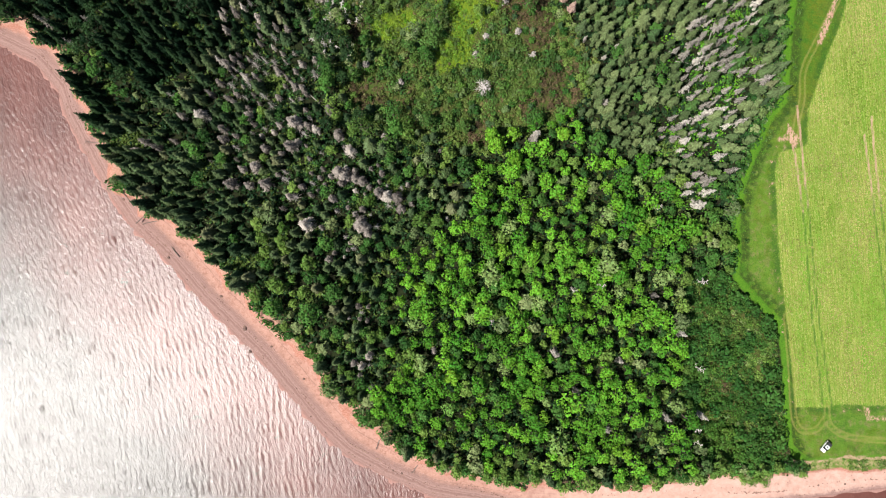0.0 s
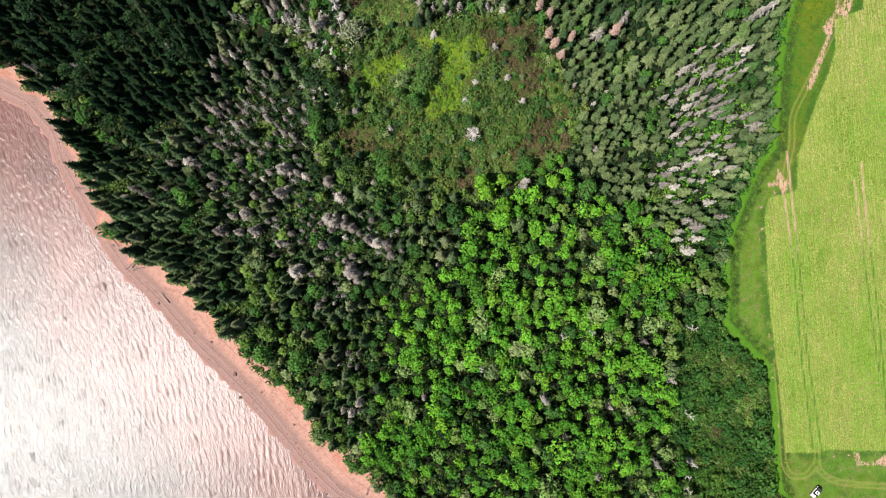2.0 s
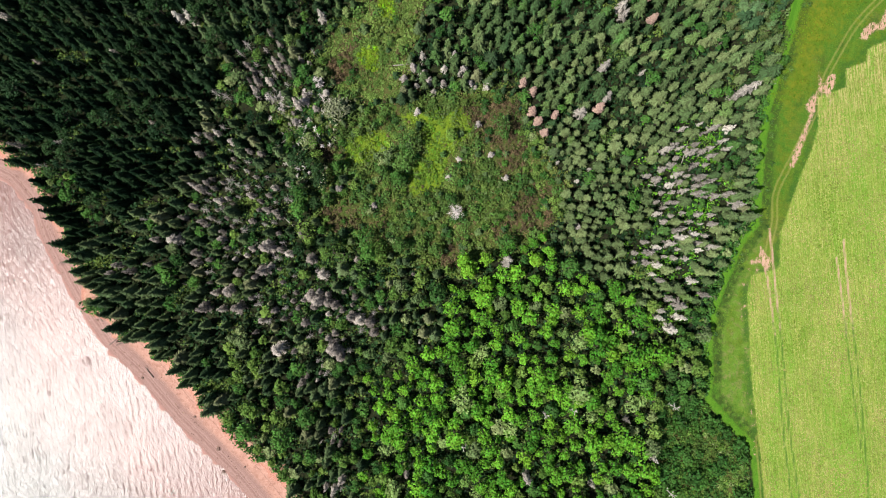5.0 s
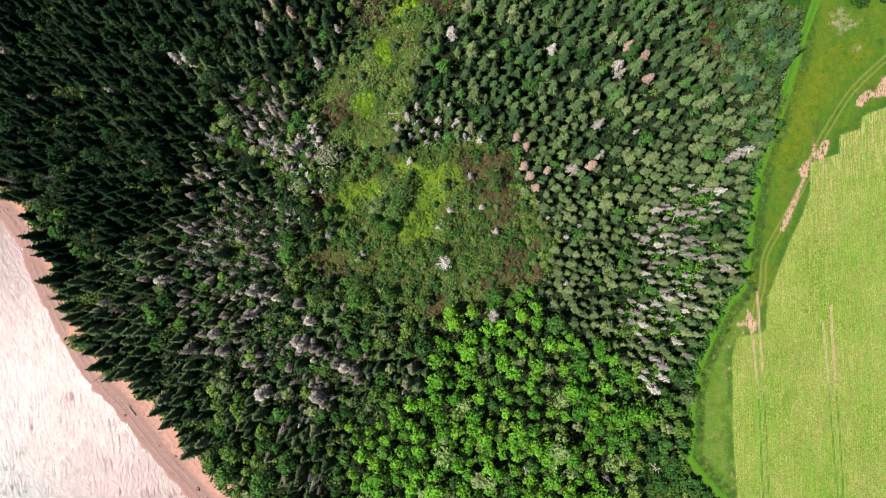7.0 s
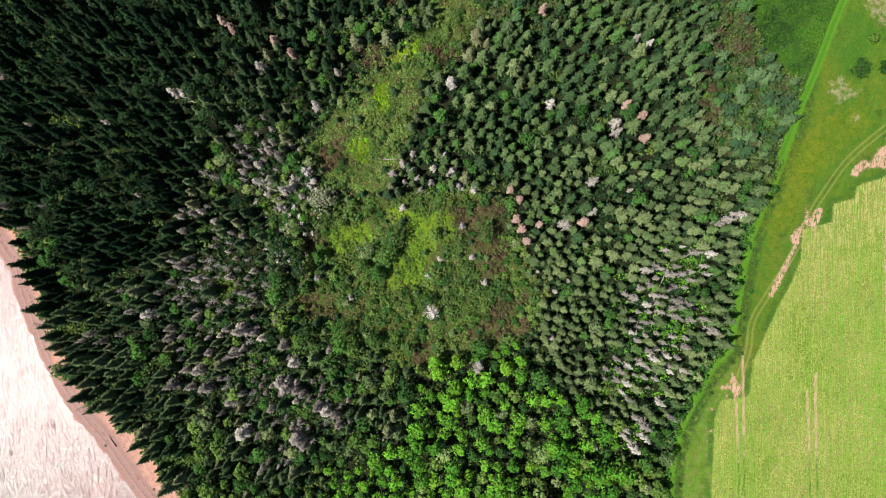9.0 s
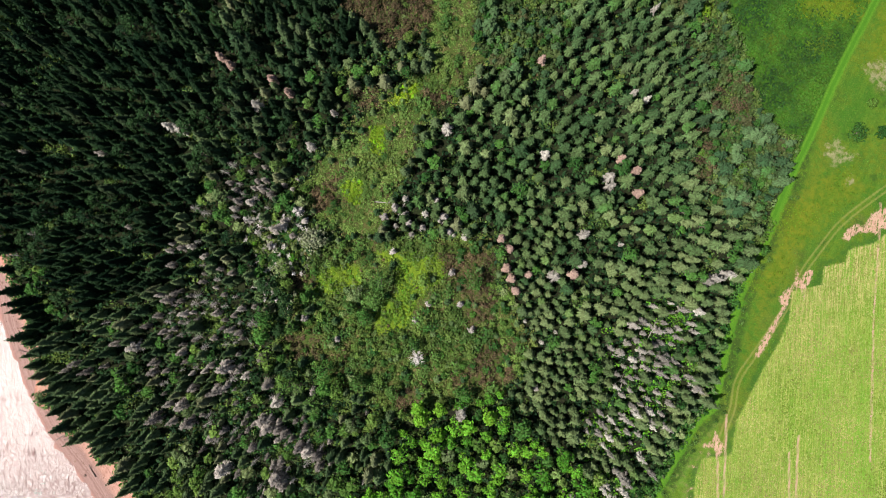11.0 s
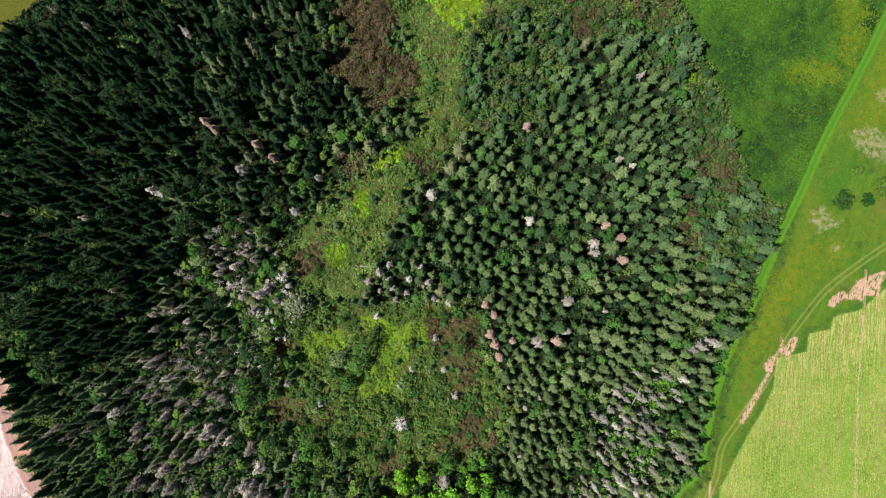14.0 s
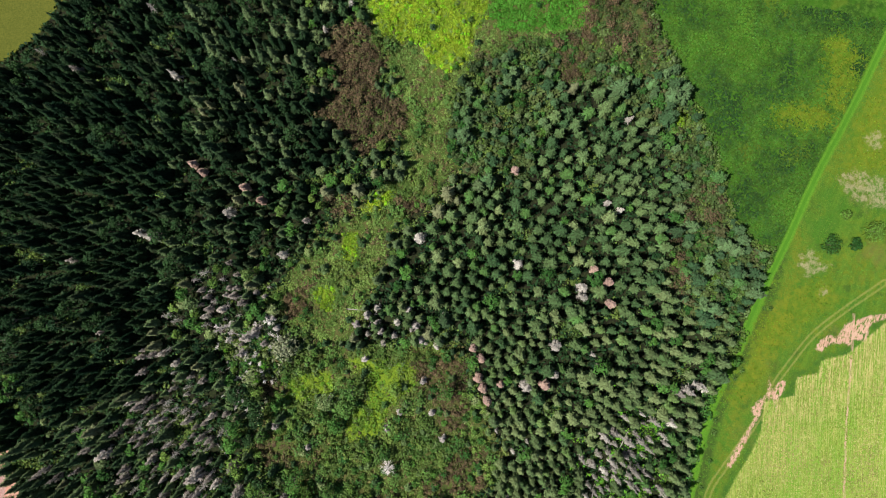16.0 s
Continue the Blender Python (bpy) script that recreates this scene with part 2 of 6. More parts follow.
BROWN_10 = [(57.5, 212.5), (55, 219.5), (78.5, 223), (80, 215.5), (83, 202), (78.5, 194), (62.5, 196), (60.5, 190), (52.5, 183), (48, 202.5), (55.5, 205)]
GREEN_1 = [(23, 205.5), (25.5, 213.5), (55, 217.5), (58, 209.5), (49.5, 204), (36, 204), (31, 201.5)]
WEST_MIX = [(-40, 75.5), (-28, 74.5), (-23, 63), (-31, 56.5), (-26, 47.5), (-10, 37.5), (-40, 33), (-46, 54)]
NORTH_MIX = [(-66, 78), (-67, 102), (-52, 114), (-34, 106), (-29, 97), (-50, 88)]
EDGE_MIX = [(-25.5, 148.5), (-14.5, 151), (-7, 145.5), (-9, 138.5), (-22, 137)]
DEAD_BIG = [(-29, 23.5), (-25.5, 7), (-18.5, 17.5), (-45, 8), (-50, 34), (-48.5, 41.5), (-61.5, 27), (-69.5, 21.5), (-58.5, 21.5), (-34.5, 25.5), (-30.5, 32.5), (-79.5,
    44), (-15, 17), (-36.5, 16.5), (-21, 18.5), (-27.5, 8.5), (-32.5, 24), (-26.5, 22.5)]
OVERHANG = [(100.5, -76.8), (102.5, -77.4), (104.5, -77.2), (106.5, -78.0), (108.5, -78.6), (101.5, -78.2), (104.0, -78.6), (120.5, -75.2)]
BEACH_TREE = [(-100, 11)]
LIGHT_STRIP = [(33, 80), (38.5, 82.5), (44.5, 73), (43, 63), (52.5, 52), (42.5, 51), (37.5, 66)]
COAST_BELT = [(-119, 80.5), (-111.5, 79.5), (-114, 67), (-107, 58.5), (-96.5, 52), (-93, 44.5), (-100.5, 47.5), (-111.5, 53), (-121.5, 57), (-122, 67)]

# ---- materials ----
class Nodes:
    """A short way to write node trees."""

    def __init__(self, name):
        self.mat = bpy.data.materials.new(name)
        self.mat.use_nodes = True
        self.tree = self.mat.node_tree
        self.tree.nodes.clear()
        self.out = self.tree.nodes.new("ShaderNodeOutputMaterial")

    def add(self, kind, **inputs):
        node = self.tree.nodes.new("ShaderNode" + kind)
        for key, value in inputs.items():
            key = key.replace("_", " ")
            if isinstance(value, bpy.types.NodeSocket):
                self.tree.links.new(value, node.inputs[key])
            else:
                node.inputs[key].default_value = value
        return node

    def math(self, op, a, b=0.0, c=0.0, clamp=False):
        node = self.tree.nodes.new("ShaderNodeMath")
        node.operation, node.use_clamp = op, clamp
        for k, value in enumerate((a, b, c)):
            if isinstance(value, bpy.types.NodeSocket):
                self.tree.links.new(value, node.inputs[k])
            else:
                node.inputs[k].default_value = value
        return node.outputs[0]

    def step(self, value, lo, hi):
        node = self.tree.nodes.new("ShaderNodeMapRange")
        node.interpolation_type = "SMOOTHSTEP"
        self.tree.links.new(value, node.inputs[0])
        node.inputs[1].default_value, node.inputs[2].default_value = lo, hi
        return node.outputs[0]

    def mix(self, fac, a, b, mode="MIX"):
        node = self.tree.nodes.new("ShaderNodeMix")
        node.data_type, node.blend_type = "RGBA", mode
        for k, value in ((0, fac), (6, a), (7, b)):
            if isinstance(value, bpy.types.NodeSocket):
                self.tree.links.new(value, node.inputs[k])
            else:
                node.inputs[k].default_value = (*value, 1.0) if isinstance(value, tuple) else value
        return node.outputs[2]

    def noise(self, scale, detail=3.0, rough=0.55, where=None, stretch=None, turn=0.0):
        if where is None:
            where = self.tree.nodes.new("ShaderNodeNewGeometry").outputs["Position"]
        if stretch:
            mapping = self.tree.nodes.new("ShaderNodeMapping")
            mapping.inputs["Rotation"].default_value = (0, 0, turn)
            mapping.inputs["Scale"].default_value = stretch
            if turn:
                first = self.tree.nodes.new("ShaderNodeMapping")
                first.inputs["Rotation"].default_value = (0, 0, turn)
                self.tree.links.new(where, first.inputs[0])
                mapping.inputs["Rotation"].default_value = (0, 0, 0)
                where = first.outputs[0]
            self.tree.links.new(where, mapping.inputs[0])
            where = mapping.outputs[0]
        node = self.add("TexNoise", Vector=where, Scale=scale, Detail=detail, Roughness=rough)
        return node.outputs[0]

    def attr(self, name):
        node = self.tree.nodes.new("ShaderNodeAttribute")
        node.attribute_name = name
        return node.outputs["Fac"]

    def end(self, shader):
        self.tree.links.new(shader, self.out.inputs[0])
        return self.mat


def foliage(name, dark, light, odd=None, odd_share=0.15, through_light=0.25, rough=0.6, spread=0.34, gloss=0.1, drift=None, swarm=False):
    """Leaves or needles: a tone for each plant, a tone for each leaf, and drifts of colour over the stand."""
    n = Nodes(name)
    who = n.tree.nodes.new("ShaderNodeObjectInfo").outputs["Random"]
    tone = n.attr("tint") if swarm else n.math("FRACT", n.math("ADD", n.attr("tint"), who))
    colour = n.mix(tone, dark, light)
    if odd:
        other = n.math("FRACT", n.math("MULTIPLY", tone, 7.31))
        colour = n.mix(n.step(other, 1.0 - odd_share, 1.0 - odd_share * 0.6), colour, odd)
    if drift:
        colour = n.mix(n.math("MULTIPLY", n.step(n.noise(0.06, 3.0), 0.5, 0.68), 0.5), colour, drift)
    leaf = n.tree.nodes.new("ShaderNodeNewGeometry").outputs["Random Per Island"]
    shade = n.math("ADD", n.math("MULTIPLY", leaf, 2 * spread), 1.0 - spread)
    sweep = n.math("ADD", n.math("MULTIPLY", n.noise(0.09, 2.0), 0.9), 0.55)
    value = n.tree.nodes.new("ShaderNodeHueSaturation")
    n.tree.links.new(n.math("MULTIPLY", shade, sweep), value.inputs["Value"])
    n.tree.links.new(n.math("ADD", n.math("MULTIPLY", leaf, 0.03), 0.485), value.inputs["Hue"])
    n.tree.links.new(colour, value.inputs["Color"])
    colour = value.outputs[0]
    body = n.add("BsdfPrincipled", Base_Color=colour, Roughness=rough, Specular_IOR_Level=gloss)
    glow = n.add("BsdfTranslucent", Color=colour)
    mixed = n.add("MixShader", Fac=through_light)
    n.tree.links.new(body.outputs[0], mixed.inputs[1])
    n.tree.links.new(glow.outputs[0], mixed.inputs[2])
    return n.end(mixed.outputs[0])


def plain(name, a, b, scale=6.0, rough=0.7, metal=0.0, bump=0.0, gloss=0.5):
    """A surface of two tones with grain and blotches."""
    n = Nodes(name)
    where = n.tree.nodes.new("ShaderNodeTexCoord").outputs["Object"]
    grain = n.math("ADD", n.math("MULTIPLY", n.noise(scale, 5.0, where=where), 0.6), n.math("MULTIPLY", n.noise(scale * 0.17, 2.0, where=where), 0.4))
    shader = n.add("BsdfPrincipled", Base_Color=n.mix(n.step(grain, 0.35, 0.65), a, b), Roughness=rough, Metallic=metal, Specular_IOR_Level=gloss)
    if bump:
        n.tree.links.new(n.add("Bump", Height=grain, Strength=bump, Distance=0.05).outputs[0], shader.inputs["Normal"])
    return n.end(shader.outputs[0])


def ground_material():
    n = Nodes("earth")
    fine, mid, big = n.noise(2.2, 5.0, 0.7), n.noise(0.45, 4.0, 0.6), n.noise(0.045, 3.0)
    wob = n.math("MULTIPLY", n.math("SUBTRACT", n.noise(0.5, 5.0, 0.65), 0.5), 5.0)
    small_wob = n.math("MULTIPLY", n.math("SUBTRACT", n.noise(1.3, 4.0, 0.7), 0.5), 2.4)

    def edge(name, wobble, soft=0.4):
        return n.step(n.math("ADD", n.attr(name), wobble), -soft, soft)

    # forest floor: needles, humus and low moss, toned down to hold the canopy's shade
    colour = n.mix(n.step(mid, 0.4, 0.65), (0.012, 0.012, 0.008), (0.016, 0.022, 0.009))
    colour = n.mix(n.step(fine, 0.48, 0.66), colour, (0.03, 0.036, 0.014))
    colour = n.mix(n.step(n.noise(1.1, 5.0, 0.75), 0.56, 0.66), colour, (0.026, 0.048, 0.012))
    marsh = n.mix(n.step(mid, 0.35, 0.65), (0.04, 0.075, 0.014), (0.075, 0.07, 0.025))
    colour = n.mix(edge("marsh", wob, 1.0), colour, marsh)
    colour = n.mix(edge("fern", wob, 0.8), colour, n.mix(n.step(fine, 0.35, 0.65), (0.07, 0.12, 0.012), (0.14, 0.2, 0.016)))
    # open grass
    grass = n.mix(n.step(big, 0.38, 0.62), (0.038, 0.11, 0.011), (0.095, 0.125, 0.011))
    grass = n.mix(n.step(mid, 0.3, 0.75), grass, (0.04, 0.105, 0.013))
    grass = n.mix(n.step(fine, 0.45, 0.8), grass, (0.075, 0.15, 0.02))
    grass = n.mix(n.math("MULTIPLY", n.step(n.noise(0.07, 4.0), 0.55, 0.7), 0.5), grass, (0.12, 0.1, 0.03))
    streaks = n.noise(0.5, 4.0, 0.65, stretch=(1.0, 0.1, 1.0), turn=radians(18))
    grass = n.mix(n.math("MULTIPLY", n.step(streaks, 0.46, 0.64), 0.35), grass, (0.09, 0.165, 0.018))
    grass = n.mix(n.math("MULTIPLY", n.step(n.noise(0.16, 5.0, 0.65), 0.54, 0.68), 0.65), grass, (0.028, 0.06, 0.012))
    grass = n.mix(n.math("MULTIPLY", n.step(n.noise(0.06, 4.0, 0.6), 0.58, 0.68), 0.35), grass, (0.11, 0.14, 0.012))
    out = n.math("ADD", n.attr("open"), n.math("MULTIPLY", wob, 0.45))
    strip = n.math("MULTIPLY", n.step(out, 4.5, 7.5), n.step(out, 16.0, 9.0))
    grass = n.mix(n.math("MULTIPLY", n.math("MULTIPLY", strip, n.step(mid, 0.3, 0.6)), n.math("ADD", n.math("MULTIPLY", n.step(n.attr("north"), 45.0, 90.0), 0.35), 0.5)), grass, (0.1, 0.128, 0.013))
    south = n.math("MULTIPLY", n.step(n.attr("north"), 60.0, 30.0), n.step(out, 2.5, 5.5))
    grass = n.mix(n.math("MULTIPLY", n.math("MULTIPLY", south, n.step(n.noise(0.25, 5.0, 0.7), 0.3, 0.62)), 0.8), grass, n.mix(n.step(n.noise(0.4, 4.0, 0.65), 0.45, 0.65), (0.1, 0.185, 0.024), (0.17, 0.165, 0.06)))
    weeds = n.math("MULTIPLY", n.step(out, 2.0, 3.0), n.step(out, 6.5, 4.5))
    grass = n.mix(n.math("MULTIPLY", weeds, n.step(mid, 0.35, 0.55)), grass, (0.034, 0.062, 0.012))
    grass = n.mix(n.math("MULTIPLY", n.step(out, 3.0, 1.8), 0.85), grass, n.mix(n.step(fine, 0.3, 0.7), (0.05, 0.15, 0.011), (0.085, 0.2, 0.016)))
    grass = n.mix(n.math("MULTIPLY", n.step(n.noise(3.5, 3.0, 0.7), 0.5, 0.66), 0.55), grass, (0.03, 0.07, 0.009))
    grass = n.mix(n.math("MULTIPLY", n.step(n.noise(1.7, 4.0, 0.7), 0.56, 0.68), 0.5), grass, (0.14, 0.17, 0.025))
    colour = n.mix(edge("open", n.math("MULTIPLY", wob, 0.4), 0.8), colour, grass)
    wild = n.mix(n.step(n.noise(0.13, 5.0, 0.65), 0.4, 0.6), (0.03, 0.086, 0.008), (0.021, 0.053, 0.008))
    wild = n.mix(n.step(n.noise(0.7, 5.0, 0.7), 0.45, 0.65), wild, (0.046, 0.105, 0.013))
    wild = n.mix(n.math("MULTIPLY", n.step(n.noise(0.055, 3.0, 0.6), 0.6, 0.68), 0.3), wild, (0.1, 0.12, 0.012))
    colour = n.mix(edge("wild", wob, 1.0), colour, wild)
    gold = n.mix(n.step(mid, 0.35, 0.65), (0.07, 0.12, 0.01), (0.125, 0.145, 0.012))
    colour = n.mix(n.math("MULTIPLY", edge("gold", n.math("ADD", n.math("MULTIPLY", wob, 2.6), n.math("MULTIPLY", small_wob, 1.5)), 3.0), 0.7), colour, gold)
    # north-western hayfield
    hay = n.mix(n.step(fine, 0.3, 0.7), (0.055, 0.068, 0.012), (0.095, 0.1, 0.018))
    colour = n.mix(edge("hay", small_wob), colour, hay)
    # mown lane
    lane = n.mix(n.step(fine, 0.3, 0.7), (0.05, 0.145, 0.011), (0.085, 0.19, 0.018))
    colour = n.mix(n.step(n.math("ADD", n.attr("lane"), n.math("MULTIPLY", small_wob, 0.5)), 1.8, 0.9), colour, n.mix(n.step(n.attr("lane"), 0.75, 0.35), lane, (0.05, 0.14, 0.012)))
    tall = n.step(n.math("ADD", n.attr("field"), small_wob), -3.2, -1.2)
    colour = n.mix(n.math("MULTIPLY", tall, n.math("MULTIPLY", n.step(n.noise(0.22, 4.0, 0.65), 0.6, 0.42), 0.75)), colour, (0.035, 0.085, 0.014))
    # crop field with drilled rows
    across = n.noise(1.0, 4.0, 0.7, stretch=(2.2, 0.12, 1.0), turn=radians(-5.5))
    crop = n.mix(n.step(across, 0.4, 0.62), (0.116, 0.198, 0.024), (0.21, 0.25, 0.049))
    straw = n.noise(2.6, 3.0, 0.7, stretch=(1.0, 0.45, 1.0), turn=radians(-5.5))
    crop = n.mix(n.math("MULTIPLY", n.step(straw, 0.5, 0.68), 0.65), crop, (0.39, 0.34, 0.145))
    crop = n.mix(n.math("MULTIPLY", n.step(n.noise(0.9, 4.0, 0.7), 0.56, 0.68), 0.5), crop, (0.075, 0.2, 0.016))
    strips = n.noise(0.11, 3.0, 0.6, stretch=(1.0, 0.08, 1.0), turn=radians(-5.5))
    crop = n.mix(n.math("MULTIPLY", n.step(strips, 0.45, 0.65), 0.42), crop, (0.095, 0.235, 0.018))
    thin = n.math("MULTIPLY", n.step(n.math("ADD", n.attr("field"), n.math("MULTIPLY", wob, 2.5)), 26.0, 2.0), n.step(n.attr("north"), 55.0, 110.0))
    crop = n.mix(n.math("MULTIPLY", thin, n.math("MULTIPLY", n.step(across, 0.46, 0.6), 0.55)), crop, (0.43, 0.31, 0.16))
    colour = n.mix(edge("field", n.math("ADD", n.math("MULTIPLY", small_wob, 0.7), n.math("MULTIPLY", wob, 0.15)), 0.45), colour, crop)
    # worn wheel tracks and bare red earth
    red = n.mix(n.step(mid, 0.3, 0.7), (0.42, 0.27, 0.19), (0.35, 0.205, 0.145))
    red = n.mix(n.step(fine, 0.5, 0.75), red, (0.5, 0.325, 0.225))
    worn = n.mix(n.step(fine, 0.3, 0.7), (0.15, 0.19, 0.03), (0.27, 0.22, 0.08))
    wheel = n.math("ADD", n.math("ABSOLUTE", n.math("SUBTRACT", n.attr("track"), 0.85)), n.math("MULTIPLY", small_wob, 0.3))
    colour = n.mix(n.math("MULTIPLY", n.step(wheel, 0.55, 0.1), 0.45), colour, worn)
    rut = n.math("ADD", n.attr("rut"), n.math("MULTIPLY", small_wob, 0.12))
    worn_in = n.mix(n.step(n.math("ADD", n.attr("north"), n.math("MULTIPLY", wob, 6.0)), 10.0, 24.0), n.mix(n.step(n.noise(0.5, 4.0, 0.7), 0.56, 0.66), (0.055, 0.115, 0.018), (0.2, 0.17, 0.06)), red)
    colour = n.mix(n.math("MULTIPLY", n.step(rut, 0.62, 0.2), n.math("MULTIPLY", n.step(n.noise(0.3, 4.0), 0.22, 0.46), 0.8)), colour, worn_in)
    rim = n.math("MULTIPLY", n.step(n.attr("field"), -3.0, -2.0), n.step(n.attr("field"), -0.4, -1.0))
    colour = n.mix(n.math("MULTIPLY", n.math("MULTIPLY", rim, n.step(n.attr("north"), 45.0, 38.0)), n.step(n.noise(0.4, 4.0, 0.7), 0.6, 0.66)), colour, red)
    colour = n.mix(n.math("MULTIPLY", n.step(n.math("ADD", n.attr("verge"), n.math("MULTIPLY", small_wob, 0.4)), 1.1, 0.3), 0.7), colour, lane)
    pale = n.mix(n.step(fine, 0.3, 0.7), (0.22, 0.19, 0.1), (0.34, 0.28, 0.17))
    colour = n.mix(n.math("MULTIPLY", edge("pale", n.math("ADD", n.math("SUBTRACT", n.math("MULTIPLY", wob, 1.6), 0.6), n.math("MULTIPLY", small_wob, 1.4)), 0.9), n.math("MULTIPLY", n.step(n.noise(0.6, 5.0, 0.7), 0.38, 0.6), 0.6)), colour, pale)
    colour = n.mix(n.math("MULTIPLY", edge("dirt", n.math("SUBTRACT", n.math("MULTIPLY", small_wob, 1.2), 0.1), 0.4), n.step(n.noise(1.5, 5.0, 0.75, stretch=(1.0, 0.4, 1.0), turn=radians(8)), 0.42, 0.5)), colour, red)
    # beach: dry sand under the bank, damp shingle lower down, silt below the water
    sand = n.mix(n.step(mid, 0.35, 0.7), (0.375, 0.212, 0.165), (0.31, 0.168, 0.13))
    sand = n.mix(n.math("MULTIPLY", n.step(n.noise(0.9, 5.0, 0.7), 0.52, 0.66), 0.7), sand, (0.24, 0.115, 0.085))
    sand = n.mix(n.step(fine, 0.5, 0.75), sand, (0.45, 0.28, 0.225))
    tide = n.add("CombineXYZ", X=n.math("ADD", n.attr("sea"), n.math("MULTIPLY", wob, 0.25)))
    banded = n.noise(0.9, 4.0, 0.7, where=tide.outputs[0])
    damp = n.mix(n.step(banded, 0.42, 0.6), (0.2, 0.117, 0.1), (0.295, 0.185, 0.16))
    damp = n.mix(n.step(fine, 0.5, 0.8), damp, (0.37, 0.26, 0.235))
    colour_beach = n.mix(n.step(n.math("ADD", n.math("ADD", n.attr("sea"), n.math("MULTIPLY", n.step(n.attr("east"), -20.0, 60.0), 3.5)), n.math("MULTIPLY", wob, 0.6)), 5.0, 8.0), damp, sand)
    colour_beach = n.mix(n.math("MULTIPLY", n.step(banded, 0.56, 0.62), 0.5), colour_beach, (0.15, 0.085, 0.07))
    dry = n.mix(n.step(mid, 0.35, 0.7), (0.51, 0.335, 0.275), (0.44, 0.275, 0.222))
    dry = n.mix(n.math("MULTIPLY", n.step(n.noise(0.7, 5.0, 0.7), 0.54, 0.66), 0.5), dry, (0.36, 0.2, 0.155))
    upper = n.step(n.math("ADD", n.attr("sea"), n.math("MULTIPLY", wob, 0.8)), 0.6, 2.6)
    colour_beach = n.mix(n.math("MULTIPLY", n.math("MULTIPLY", n.step(n.attr("east"), 15.0, 60.0), upper), 0.85), colour_beach, dry)
    bluff = n.mix(n.step(fine, 0.4, 0.65), (0.3, 0.13, 0.09), (0.42, 0.22, 0.17))
    colour_beach = n.mix(n.step(n.math("ADD", n.attr("inland"), small_wob), -1.6, -0.4), colour_beach, bluff)
    colour_beach = n.mix(n.step(n.math("ADD", n.attr("sea"), small_wob), 1.0, -1.0), colour_beach, (0.33, 0.18, 0.15))
    colour = n.mix(n.math("MULTIPLY", n.step(n.math("ADD", n.attr("inland"), wob), 4.6, 2.6), n.step(n.attr("east"), 110.0, 90.0)), colour, n.mix(n.step(fine, 0.4, 0.65), (0.33, 0.175, 0.125), (0.42, 0.25, 0.19)))
    colour = n.mix(n.step(n.math("ADD", n.attr("inland"), n.math("MULTIPLY", small_wob, 0.5)), 0.5, -0.3), colour, colour_beach)
    # rough grass and a dry path between the lawn and the bank
    rough = n.math("ADD", n.attr("inland"), n.math("MULTIPLY", small_wob, 0.8))
    past = n.step(n.attr("east"), 111.0, 117.0)
    tussock = n.mix(n.step(n.noise(0.8, 5.0, 0.7), 0.4, 0.62), (0.1, 0.16, 0.03), (0.27, 0.22, 0.11))
    colour = n.mix(n.math("MULTIPLY", past, n.math("MULTIPLY", n.step(rough, 0.0, 0.6), n.step(rough, 4.4, 3.4))), colour, tussock)
    path = n.math("MULTIPLY", n.step(rough, 2.9, 3.4), n.step(rough, 4.4, 3.8))
    colour = n.mix(n.math("MULTIPLY", past, n.math("MULTIPLY", path, n.math("MULTIPLY", n.step(n.noise(0.3, 4.0, 0.7), 0.4, 0.56), 0.8))), colour, (0.4, 0.26, 0.18))
    shader = n.add("BsdfPrincipled", Base_Color=colour, Roughness=0.95, Specular_IOR_Level=0.02)
    relief = n.math("ADD", n.math("MULTIPLY", fine, 0.4), mid)
    n.tree.links.new(n.add("Bump", Height=relief, Strength=0.7, Distance=0.4).outputs[0], shader.inputs["Normal"])
    return n.end(shader.outputs[0])


def water_material():
    n = Nodes("sea_water")
    turn = radians(-17)
    short = n.noise(1.9, 3.0, 0.62, stretch=(1.0, 0.36, 1.0), turn=turn)
    cross = n.noise(2.6, 3.0, 0.6, stretch=(1.0, 0.55, 1.0), turn=radians(30))
    height = n.math("ADD", short, n.math("MULTIPLY", cross, 0.3))
    near = n.math("ADD", n.attr("offshore"), n.math("MULTIPLY", n.math("SUBTRACT", n.noise(0.06, 4.0), 0.5), 30.0))
    silt = n.mix(n.step(n.noise(0.05, 4.0), 0.35, 0.65), (0.1, 0.034, 0.025), (0.145, 0.054, 0.041))
    silt = n.mix(n.step(near, 10.0, 55.0), silt, (0.05, 0.042, 0.035))
    weed = n.step(n.noise(0.16, 5.0, 0.7), 0.62, 0.72)
    silt = n.mix(n.math("MULTIPLY", weed, 0.7), silt, (0.05, 0.055, 0.035))
    shader = n.add("BsdfPrincipled", Base_Color=silt, Roughness=0.31, IOR=1.57)
    n.tree.links.new(n.add("Bump", Height=height, Strength=1.0, Distance=0.19).outputs[0], shader.inputs["Normal"])
    return n.end(shader.outputs[0])


